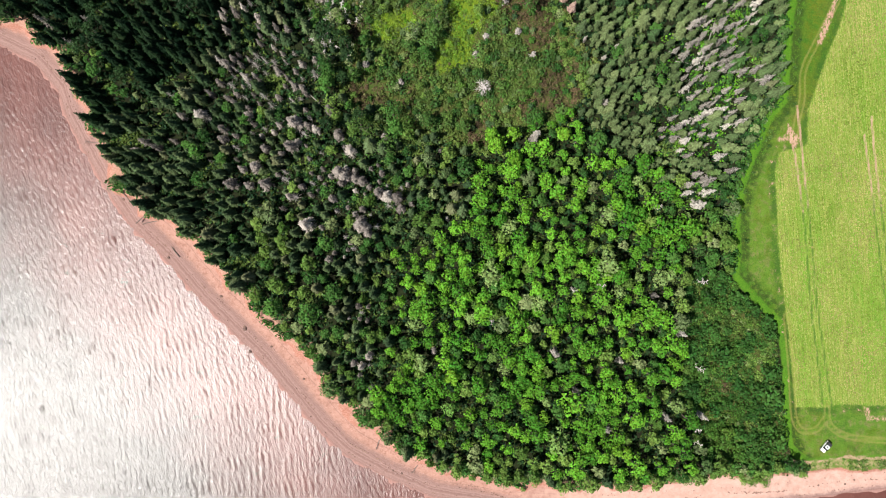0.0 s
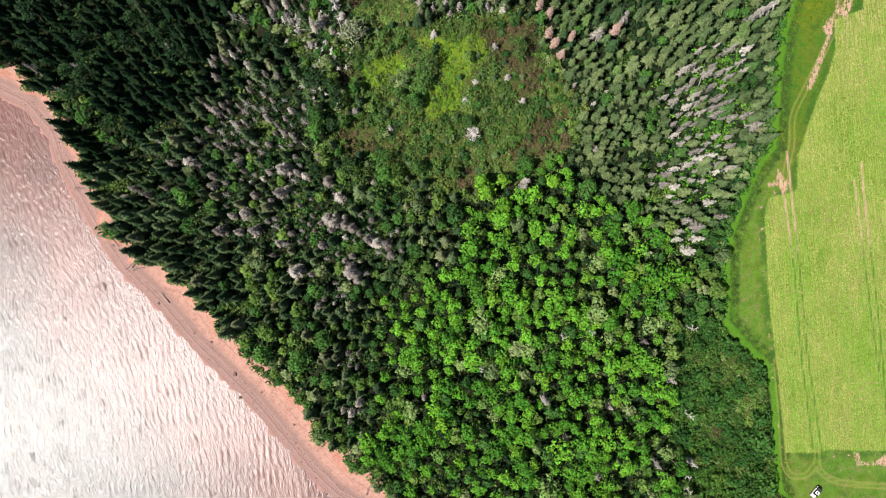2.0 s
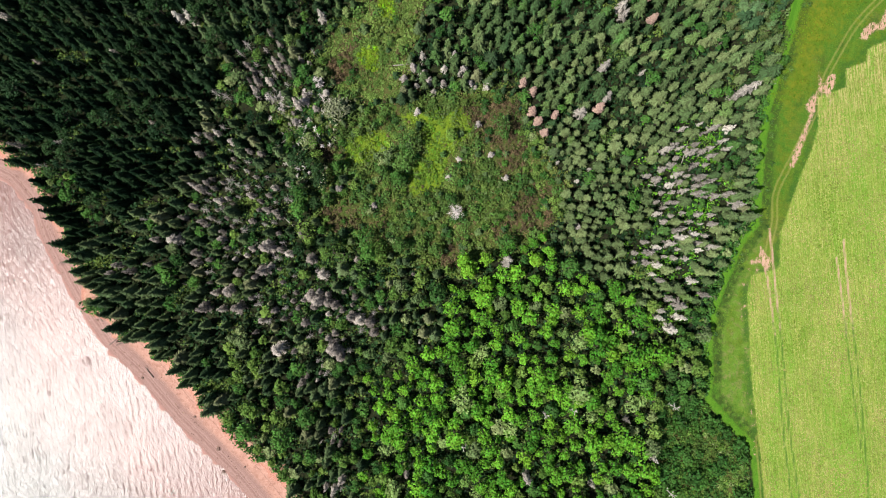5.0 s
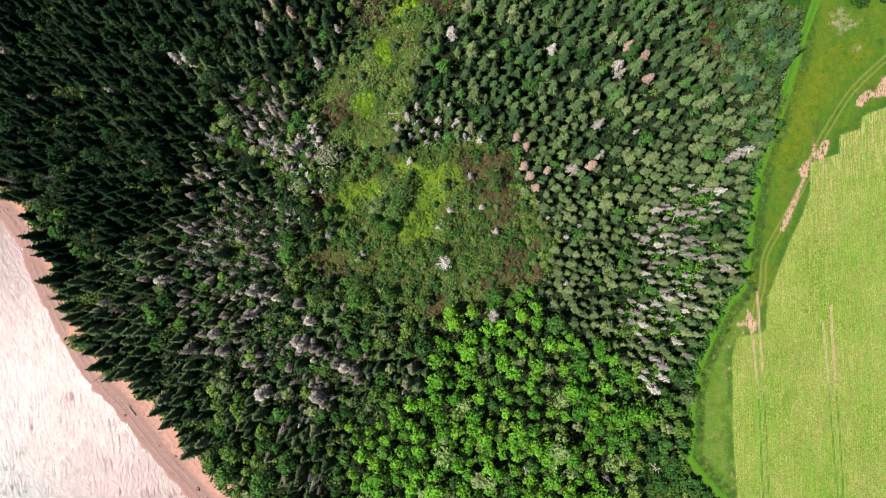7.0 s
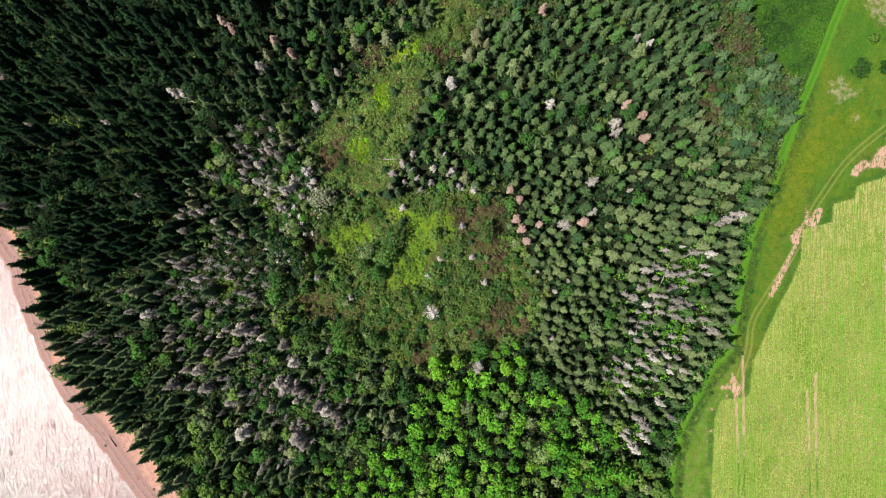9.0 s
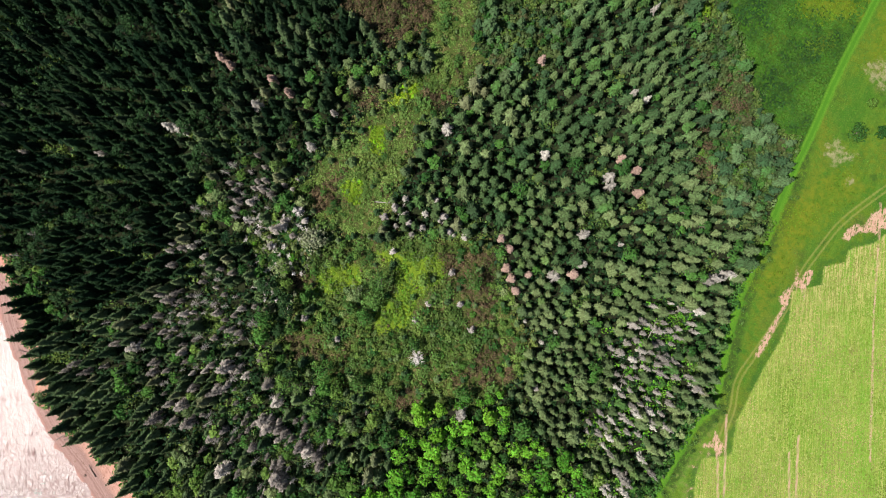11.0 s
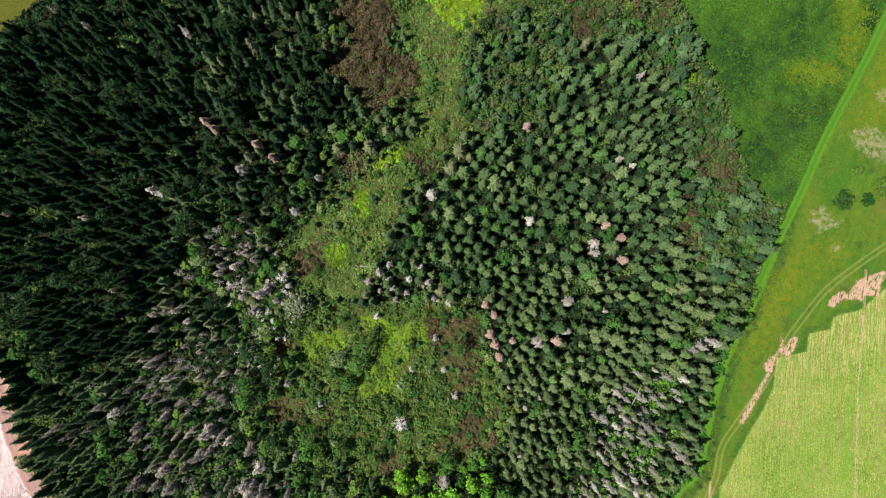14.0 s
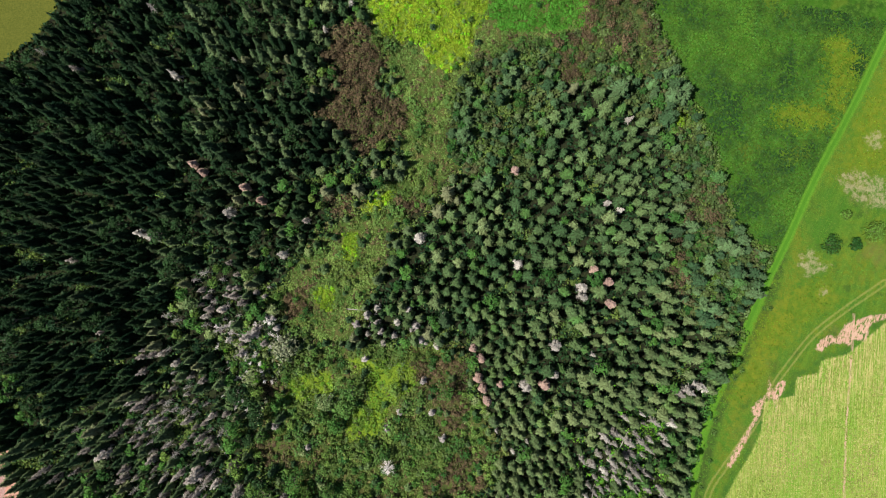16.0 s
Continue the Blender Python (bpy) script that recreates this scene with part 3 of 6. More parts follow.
EARTH, WATER = ground_material(), water_material()
BARK = plain("bark", (0.09, 0.07, 0.05), (0.17, 0.14, 0.11), 5.0, 0.9, bump=0.4)
BLEACHED = plain("bleached_wood", (0.42, 0.37, 0.34), (0.62, 0.56, 0.53), 5.0, 0.85, bump=0.3)
GREY_WOOD = plain("grey_dead_wood", (0.2, 0.175, 0.16), (0.36, 0.32, 0.295), 5.0, 0.9, bump=0.3)
SPRUCE = foliage("spruce_needles", (0.02682, 0.05313, 0.02237), (0.09654, 0.1366, 0.05658), (0.1341, 0.1455, 0.07236), 0.15, 0.05, spread=0.38)
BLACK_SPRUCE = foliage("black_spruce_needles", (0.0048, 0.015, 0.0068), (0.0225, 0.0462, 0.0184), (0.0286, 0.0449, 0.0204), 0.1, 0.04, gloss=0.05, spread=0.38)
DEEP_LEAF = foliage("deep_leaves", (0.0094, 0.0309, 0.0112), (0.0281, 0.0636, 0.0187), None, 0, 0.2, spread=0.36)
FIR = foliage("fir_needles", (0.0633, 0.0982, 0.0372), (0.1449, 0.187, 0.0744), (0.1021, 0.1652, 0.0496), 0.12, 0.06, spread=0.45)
LEAF = foliage("broad_leaves", (0.05117, 0.1669, 0.01557), (0.1446, 0.3448, 0.0267), (0.1891, 0.2781, 0.08343), 0.09, 0.2, spread=0.38)
DARK_LEAF = foliage("dark_leaves", (0.02772, 0.08415, 0.01782), (0.07843, 0.1892, 0.0341), (0.1265, 0.1771, 0.06963), 0.2, 0.22, spread=0.36)
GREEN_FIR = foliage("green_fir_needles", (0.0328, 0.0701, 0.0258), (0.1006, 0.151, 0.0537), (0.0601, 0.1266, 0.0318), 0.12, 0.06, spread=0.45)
YOUNG_FIR = foliage("young_fir_needles", (0.02592, 0.06, 0.024), (0.081, 0.135, 0.0528), (0.054, 0.12, 0.032), 0.15, 0.06, spread=0.4)
SEDGE = foliage("sedge_blades", (0.0797, 0.1434, 0.0298), (0.1814, 0.2688, 0.0645), (0.1747, 0.1613, 0.0605), 0.1, 0.3, swarm=True)
REED = foliage("green_reeds", (0.05, 0.165, 0.016), (0.085, 0.24, 0.026), None, 0, 0.3, swarm=True)
DULL_FERN = foliage("bog_fern", (0.1, 0.185, 0.022), (0.182, 0.272, 0.034), (0.125, 0.27, 0.022), 0.2, 0.3, swarm=True)
BRAKE = foliage("brown_heath_leaves", (0.034, 0.062, 0.017), (0.07, 0.105, 0.03), (0.07, 0.075, 0.028), 0.2, 0.15, spread=0.3, swarm=True)
DEAD = foliage("dead_needles", (0.205, 0.184, 0.16), (0.36, 0.326, 0.284), (0.48, 0.44, 0.385), 0.25, 0.1, 0.8, 0.4, 0.1)
GHOST = foliage("bleached_twigs", (0.3, 0.265, 0.24), (0.47, 0.42, 0.385), None, 0, 0.1, 0.8, 0.35)
GREY_DEAD = foliage("grey_dead_needles", (0.14, 0.12, 0.106), (0.295, 0.254, 0.222), (0.4, 0.35, 0.305), 0.25, 0.1, 0.8, 0.5, 0.1)
RUST = foliage("rusty_needles", (0.3, 0.2, 0.16), (0.37, 0.255, 0.21), None, 0, 0.1, 0.8, 0.35, 0.1)
ALDERS = foliage("alder_leaves", (0.022, 0.074, 0.014), (0.052, 0.128, 0.023), (0.09, 0.17, 0.026), 0.12, 0.25, spread=0.5, drift=(0.085, 0.17, 0.022))
BOGLEAF = foliage("bog_leaves", (0.05, 0.082, 0.02), (0.135, 0.168, 0.04), (0.16, 0.125, 0.055), 0.16, 0.2, swarm=True)
FERN = foliage("marsh_fern", (0.15, 0.255, 0.018), (0.26, 0.35, 0.022), (0.18, 0.4, 0.013), 0.3, 0.3, swarm=True)
LIME = foliage("lime_leaves", (0.11, 0.26, 0.02), (0.165, 0.335, 0.028), None, 0, 0.25, spread=0.45)
HEATH_BUSH = foliage("verge_leaves", (0.0336, 0.0874, 0.019), (0.0896, 0.168, 0.0358), None, 0, 0.2, spread=0.36)
BRAKE_BUSH = foliage("brake_bush_leaves", (0.028, 0.05, 0.016), (0.078, 0.11, 0.032), (0.065, 0.07, 0.028), 0.25, 0.15, spread=0.38)
RUSSET_BUSH = foliage("bare_bush_twigs", (0.056, 0.042, 0.023), (0.118, 0.086, 0.046), None, 0, 0.1, 0.8, 0.45)
RUSSET = foliage("russet_twigs", (0.0594, 0.045, 0.0243), (0.126, 0.0882, 0.0477), (0.0855, 0.108, 0.0324), 0.3, 0.1, 0.8, swarm=True)
OLIVE = foliage("olive_leaves", (0.0627, 0.1309, 0.02299), (0.1584, 0.2508, 0.05016), (0.2112, 0.264, 0.1056), 0.2, 0.2, spread=0.36)
HEATH = foliage("heath_leaves", (0.05, 0.095, 0.02), (0.118, 0.172, 0.037), (0.11, 0.165, 0.055), 0.15, 0.2, spread=0.3, swarm=True)
GREY_LEAF = foliage("grey_leaves", (0.176, 0.203, 0.115), (0.257, 0.27, 0.162), None, 0, 0.2)
MEADOW_GRASS = foliage("meadow_blades", (0.018, 0.05, 0.011), (0.062, 0.148, 0.014), None, 0, 0.3, spread=0.25, swarm=True)
GOLD_GRASS = foliage("golden_blades", (0.06, 0.125, 0.008), (0.12, 0.17, 0.01), None, 0, 0.3, spread=0.3, swarm=True)
TURF = foliage("grass_blades", (0.05, 0.13, 0.012), (0.1, 0.18, 0.02), None, 0, 0.3, spread=0.2, swarm=True)
CROP = foliage("crop_leaves", (0.1518, 0.2346, 0.02944), (0.2944, 0.276, 0.0874), None, 0, 0.3, spread=0.28, swarm=True)

# ---- tools ----
rng = np.random.default_rng(7)


def inside(polygon, p):
    """Which of the points p (n, 2) lie in the polygon."""
    hit = np.zeros(len(p), bool)
    q = np.array(polygon, float)
    for (x0, y0), (x1, y1) in zip(q, np.roll(q, -1, 0)):
        if y0 != y1:
            cross = (p[:, 1] < y0) != (p[:, 1] < y1)
            hit ^= cross & (p[:, 0] < (x1 - x0) * (p[:, 1] - y0) / (y1 - y0) + x0)
    return hit


def away(line, p, closed=False):
    """The distance of the points p from a line of points."""
    q = np.array(line, float)
    ends = np.roll(q, -1, 0) if closed else q[1:]
    best = np.full(len(p), 1e9)
    for a, b in zip(q, ends):
        d = b - a
        u = np.clip(((p - a) @ d) / max(d @ d, 1e-9), 0, 1)
        best = np.minimum(best, np.hypot(*(p - a - u[:, None] * d).T))
    return best


def signed(polygon, p):
    return np.where(inside(polygon, p), 1, -1) * away(polygon, p, True)


def among(polygons, p):
    hit = np.zeros(len(p), bool)
    for polygon in polygons:
        hit |= inside(polygon, p)
    return hit


def eased(line, times=2):
    """A line with its corners rounded off."""
    q = np.array(line, float)
    for _ in range(times):
        q = np.concatenate([q[:1], np.stack([q[:-1] * 0.75 + q[1:] * 0.25, q[:-1] * 0.25 + q[1:] * 0.75], 1).reshape(-1, 2), q[-1:]])
    return q


TRACK_A, TRACK_E, TRACK_H, LANE_LINE = eased(TRACK_A), eased(TRACK_E), eased(TRACK_H), eased(LANE, 1)
LAND = [(-3000, 300)] + BANK + [(3000, 0), (3000, 3000), (-3000, 3000)]
SHORE = [(-3000, 285)] + WATERLINE + [(3000, -8), (3000, 3000), (-3000, 3000)]
WOOD = [p for p in BANK if -230 <= p[0] <= 125][::-1] + [(-230, 236), (75, 236)] + FOREST_EAST
YELLOWS = [YELLOW_1, YELLOW_2, YELLOW_3, YELLOW_4, YELLOW_5, YELLOW_6]
BROWNS = [BROWN_1, BROWN_2, BROWN_3, BROWN_4, BROWN_5, BROWN_6, BROWN_7, BROWN_8, BROWN_9, BROWN_10, BROWN_11, BROWN_12]
DIRTS = [DIRT_1, DIRT_2, DIRT_3, DIRT_4, DIRT_6]
LUSH = [LUSH_1, LUSH_2, LUSH_3, LUSH_4]
MEADOW = FOREST_EAST[:12] + LANE[::-1]
PALES = [PALE_1, PALE_2, PALE_3, PALE_4]


def swell(x, y):
    """Gentle uneven relief, in metres."""
    return 0.22 * np.sin(x * 0.11 + 1.3 * np.sin(y * 0.07)) + 0.18 * np.sin(y * 0.13 + 0.8 * np.sin(x * 0.09 + 2)) + 0.07 * np.sin(x * 0.7 + y * 0.4) * np.sin(y * 0.6 - x * 0.2)


def land_edge(p):
    """How far inland of the bank's wavering edge."""
    x, y = p[:, 0], p[:, 1]
    waver = 1.1 * np.sin(x * 0.31 + 1.7 * np.sin(y * 0.23)) + 0.8 * np.sin(y * 0.52 - x * 0.2 + 1.1 * np.sin(x * 0.4)) + 0.35 * np.sin(x * 1.1 + y * 0.9)
    return signed(LAND, p) + waver * np.where(x < 60, 1.0, 0.35)


def height(p):
    """The ground's height: land, a low bank, the beach, the sea bed."""
    bank, sea = land_edge(p), signed(SHORE, p)
    top = swell(p[:, 0], p[:, 1]) * np.clip(bank / 6, 0.2, 1)
    share = np.clip(sea / np.maximum(sea - bank, 0.1), 0, 1)
    ripple = np.sin(p[:, 0] * 0.9 + 2 * np.sin(p[:, 1] * 0.5)) + np.sin(p[:, 1] * 1.3 + 1.5 * np.sin(p[:, 0] * 0.4)) + np.sin(p[:, 0] * 0.33 - p[:, 1] * 0.41)
    beach = -3 + 1.5 * share + 0.06 * np.sin(sea * 1.7 + 0.6 * np.sin(p[:, 0] * 0.13)) + 0.045 * ripple
    beach = np.where(sea < 0, -3 + 0.1 * np.maximum(sea, -40) + 0.045 * ripple, beach)
    rise = np.clip((bank + 1.4) / 1.8, 0, 1)
    rise = rise * rise * (3 - 2 * rise)
    return beach * (1 - rise) + top * rise, bank, sea


def mesh_object(name, v, f, material, parent=None, label="", smooth=False, **attributes):
    """One mesh object from arrays of points (n, 3) and faces (m, k)."""
    me = bpy.data.meshes.new(name)
    v, f = np.asarray(v, np.float32), np.asarray(f, np.int32)
    k = f.shape[1]
    me.vertices.add(len(v))
    me.vertices.foreach_set("co", v.ravel())
    me.loops.add(f.size)
    me.loops.foreach_set("vertex_index", f.ravel())
    me.polygons.add(len(f))
    me.polygons.foreach_set("loop_start", np.arange(0, f.size, k, dtype=np.int32))
    me.polygons.foreach_set("use_smooth", np.full(len(f), smooth))
    for key, value in attributes.items():
        me.attributes.new(key, "FLOAT", "POINT").data.foreach_set("value", np.asarray(value, np.float32))
    me.update(calc_edges=True)
    me.materials.append(material)
    ob = new(name, me)
    if parent:
        ob.parent = parent
    return tagged(ob, label)


def part(name, bm, material, parent, label="", smooth=False):
    me = bpy.data.meshes.new(name)
    bmesh.ops.recalc_face_normals(bm, faces=bm.faces)
    for face in bm.faces:
        face.smooth = smooth
    bm.to_mesh(me)
    bm.free()
    me.materials.append(material)
    ob = new(name, me)
    ob.parent = parent
    return tagged(ob, label)


def merge(pieces):
    """Joins (points, faces) pairs."""
    vs, fs, n = [], [], 0
    for v, f in pieces:
        vs.append(v)
        fs.append(f + n)
        n += len(v)
    return np.concatenate(vs), np.concatenate(fs)


def blades(p, normal, size, rnd, long=1.0, crease=0.35):
    """A folded leaf or twig of leaves at each point, roughly square to its normal."""
    n = len(p)
    normal = normal / np.linalg.norm(normal, axis=1, keepdims=True)
    side = np.cross(normal, rnd.normal(size=(n, 3)))
    side /= np.linalg.norm(side, axis=1, keepdims=True)
    ahead = np.cross(normal, side)
    s = (np.broadcast_to(size, (n,)) * rnd.uniform(0.7, 1.3, n))[:, None] * 0.5
    fold = normal * s * crease
    v = np.stack([p - ahead * s * long, p + side * s - fold, p + ahead * s * long, p - side * s - fold], 1).reshape(-1, 3)
    base = np.arange(n)[:, None] * 4
    return v, np.concatenate([base + [0, 1, 2], base + [0, 2, 3]])


def rod(points, radii, sides=5):
    """A tapered round bar along points, in triangles."""
    points, rings = np.asarray(points, float), []
    for k, (p, r) in enumerate(zip(points, radii)):
        d = points[min(k + 1, len(points) - 1)] - points[max(k - 1, 0)]
        d = d / (np.linalg.norm(d) + 1e-9)
        a = np.cross(d, (0.31, 0.95, 0.02) if abs(d[2]) > 0.6 else (0, 0, 1))
        a /= np.linalg.norm(a)
        b = np.cross(d, a)
        w = np.arange(sides) * 2 * np.pi / sides
        rings.append(p + r * (np.cos(w)[:, None] * a + np.sin(w)[:, None] * b))
    v, f = np.concatenate(rings + [points[-1:]]), []
    for k in range(len(points) - 1):
        for j in range(sides):
            a, b = k * sides + j, k * sides + (j + 1) % sides
            f += [(a, b, b + sides), (a, b + sides, a + sides)]
    last = (len(points) - 1) * sides
    f += [(last + j, last + (j + 1) % sides, len(v) - 1) for j in range(sides)]
    return v, np.array(f)


# ---- plants, each as (trunk, crown), standing at the origin ----
def needle_tree(seed, h, r, tiers=9, width=0.2, share=1.0, bare=0.36, full=0.85, sag=0.0, ragged=0.3, sprays=4):
    """A conifer: a straight stem and whorls of separate boughs, each a ridge of needles with side sprays."""
    rnd = np.random.default_rng(seed)
    bend = rnd.normal(0, 0.015 * h, 2)
    stem = [(bend[0] * u * u, bend[1] * u * u, h * u) for u in (0, 0.35, 0.7, 0.98)]
    trunk = rod(stem, (0.018 * h + 0.05, 0.013 * h + 0.03, 0.008 * h, 0.012), 5)
    base, way, length, z0, droop = [], [], [], [], []
    for k in range(tiers):
        v = (k / (tiers - 1)) ** 0.9
        u = bare + (0.975 - bare) * v
        reach = r * (1 - v) ** full + 0.22
        count = max(4, round((7.6 - 3.4 * v) * share))
        for a in rnd.uniform(0, 6.28) + np.arange(count) * 6.283 / count + rnd.normal(0, 0.25, count):
            base.append((bend[0] * u * u, bend[1] * u * u))
            way.append(a)
            length.append(reach * rnd.uniform(1 - ragged, 1 + ragged))
            z0.append(h * u + rnd.normal(0, 0.16))
            droop.append(-0.72 - sag + 1.1 * v ** 1.6 + rnd.normal(0, 0.16))
    base, way, length, z0, droop = (np.array(a) for a in (base, way, length, z0, droop))

    def kites(bx, by, bz, a, l, slope, w):
        c, s = np.cos(a), np.sin(a)
        def at(u, side, lift):
            return np.stack([bx + c * l * u - s * side, by + s * l * u + c * side, bz + slope * l * u + lift], 1)
        v = np.stack([at(0, 0 * l, 0), at(0.6, w, -0.05 * l - 0.85 * w), at(1.0, 0 * l, -0.06 * l), at(0.6, -w, -0.05 * l - 0.85 * w)], 1).reshape(-1, 3)
        k = np.arange(len(l))[:, None] * 4
        return v, np.concatenate([k + [0, 1, 2], k + [0, 2, 3]])

    sets = [kites(base[:, 0], base[:, 1], z0, way, length, droop, width * length * 0.7 + 0.08)]
    for turn, along, grow in ((0.8, 0.32, 0.5), (-0.8, 0.4, 0.5), (0.7, 0.6, 0.36), (-0.7, 0.66, 0.36))[:sprays]:
        u = rnd.uniform(along - 0.07, along + 0.07, len(way))
        x, y = base[:, 0] + np.cos(way) * length * u, base[:, 1] + np.sin(way) * length * u
        sets.append(kites(x, y, z0 + droop * length * u, way + turn * rnd.uniform(0.75, 1.25, len(way)), length * grow * rnd.uniform(0.8, 1.25, len(way)), droop - 0.15, width * length * 0.34 + 0.05))
    if width > 0.12:
        sets.append(kites(base[:, 0], base[:, 1], z0 - 0.1, way + 0.3, length * 0.72, droop - 0.75, 0.42 * length))
    return trunk, merge(sets)


def leaf_tree(seed, h, r, lobes=10, leaves=24, size=0.58, open_crown=0.0):
    """A broad-leaved tree: a forked trunk and a crown of lobes set with leaf sprays."""
    rnd = np.random.default_rng(seed)
    fork = np.array([rnd.normal(0, 0.15), rnd.normal(0, 0.15), h * 0.42])
    wood = [rod([(0, 0, 0), fork * (0.9, 0.9, 0.5), fork], (0.03 * h, 0.022 * h, 0.018 * h), 6)]
    cards = []
    for k in range(lobes):
        a = k * 2.4 + rnd.normal(0, 0.25)
        u = math.sqrt((k + 0.3) / lobes)
        out = r * (0.74 * u) * rnd.uniform(0.85, 1.15)
        c = np.array([math.cos(a) * out, math.sin(a) * out, h * (0.92 - 0.42 * u * u) + rnd.normal(0, 0.055 * h)])
        if k % 2 == 0:
            wood.append(rod([fork, (fork + c) / 2 + (0, 0, 0.15), c], (0.012 * h, 0.008 * h, 0.004 * h), 4))
        lobe = r * rnd.uniform(0.3, 0.45)
        d = rnd.normal(size=(leaves, 3))
        d /= np.linalg.norm(d, axis=1, keepdims=True)
        d[:, 2] = np.where(d[:, 2] < -0.25, -d[:, 2], d[:, 2])
        p = c + d * lobe * (rnd.uniform(0.75, 1.08, leaves) if not open_crown else rnd.uniform(0.3, 1.2, leaves))[:, None] * (1, 1, 0.85)
        cards.append(blades(p, d + rnd.normal(0, 0.5, d.shape) + (0, 0, 0.1), size, rnd, 1.35))
    return merge(wood), merge(cards)


def bare_tree(seed, h, r, limbs=14, rise=0.25):
    """A dead standing tree: a bleached stem and bare, forked limbs, in one piece."""
    rnd = np.random.default_rng(seed)
    lean = rnd.normal(0, 0.03 * h, 2)
    wood = [rod([(lean[0] * u, lean[1] * u, h * u) for u in (0, 0.5, 1)], (0.02 * h + 0.07, 0.013 * h + 0.05, 0.03), 6)]
    for k in range(limbs):
        u = rnd.uniform(0.3, 0.97)
        a, l = k * 2.4 + rnd.normal(0, 0.3), r * (1.15 - 0.75 * u) * rnd.uniform(0.7, 1.2)
        b = np.array([lean[0] * u, lean[1] * u, h * u])
        d = np.array([math.cos(a), math.sin(a), rise + rnd.normal(0, 0.15)])
        m, e = b + d * l * 0.55, b + d * l + (0, 0, -0.1 * l)
        wood.append(rod([b, m, e], (0.09, 0.065, 0.025), 4))
        for s in (0.6, -0.7):
            t = np.array([math.cos(a + s), math.sin(a + s), d[2]])
            wood.append(rod([m, m + t * l * 0.42], (0.05, 0.02), 3))
    return merge(wood)


def bush(seed, r, h, leaves=60, size=0.42):
    """A low bush: short stems and domes of leaf sprays."""
    rnd = np.random.default_rng(seed)
    wood = [rod([(0, 0, 0), (math.cos(a) * r * 0.5, math.sin(a) * r * 0.5, h * 0.6)], (0.06, 0.03), 4) for a in (0.3, 2.2, 4.4)]
    cards = []
    for k in range(5):
        a, out = k * 2.4, r * 0.5 * (k > 0)
        d = rnd.normal(size=(leaves // 5, 3))
        d /= np.linalg.norm(d, axis=1, keepdims=True)
        d[:, 2] = np.abs(d[:, 2])
        p = np.array([math.cos(a) * out, math.sin(a) * out, h * 0.35]) + d * (r * 0.55, r * 0.55, h * 0.6)
        cards.append(blades(p, d + rnd.normal(0, 0.33, d.shape) + (0, 0, 0.12), size, rnd))
    return merge(wood), merge(cards)


def spaced(p, gap):
    """Thins points so that no two are nearer than gap (a number each)."""
    cell, kept, out = 2.0, {}, []
    for k, (x, y) in enumerate(p):
        i, j, g = int(x // cell), int(y // cell), gap[k]
        n = int(g // cell) + 1
        if all((x - a) ** 2 + (y - b) ** 2 > g * g for u in range(i - n, i + n + 1) for v in range(j - n, j + n + 1) for a, b in kept.get((u, v), ())):
            kept.setdefault((i, j), []).append((x, y))
            out.append(k)
    return np.array(out, int)


NEAR = np.array((20.0, 75.0))


def plant(name, variants, spots, bark, leaf, label, category, group, stand, limit=240):
    """Plants a kind: the spots (x, y, z, scale, spread, tint) nearest the flight's middle as things, the rest as one stand."""
    spots = sorted(spots, key=lambda s: (s[0] - NEAR[0]) ** 2 + (s[1] - NEAR[1]) ** 2)
    models = []
    for trunk, crown in variants:
        top = tagged(new(name), label, category, group)
        mesh_object("trunk", *trunk, bark, top)
        mesh_object("crown", *crown, leaf, top)
        models.append(top)
    used = set()
    for k, (x, y, z, s, wide, tint) in enumerate(spots[:limit]):
        m = k % len(models)
        place = Matrix.LocRotScale((x, y, z), Euler((0, 0, tint * 40)), (s * wide, s * wide, s))
        if m not in used:
            used.add(m)
            models[m].matrix_basis = place
        else:
            twin = copy_thing(models[m], Matrix())
            twin.matrix_basis = place
    rest, wood, green, tints = spots[limit:], [], [], []
    for k, (x, y, z, s, wide, tint) in enumerate(rest):
        trunk, crown = variants[k % len(variants)]
        c, n = math.cos(tint * 40), math.sin(tint * 40)
        turn = np.array(((c, n, 0), (-n, c, 0), (0, 0, 1))) * (s * wide, s * wide, s)
        wood.append((trunk[0] @ turn + (x, y, z), trunk[1]))
        green.append((crown[0] @ turn + (x, y, z), crown[1]))
        tints.append(np.full(len(crown[0]), tint))
    if rest:
        top = tagged(new(stand), "dense stand of " + label, category, kind="stuff")
        tagged(mesh_object("trunks", *merge(wood), bark, top), kind="stuff")
        tagged(mesh_object("crowns", *merge(green), leaf, top, tint=np.concatenate(tints)), kind="stuff")


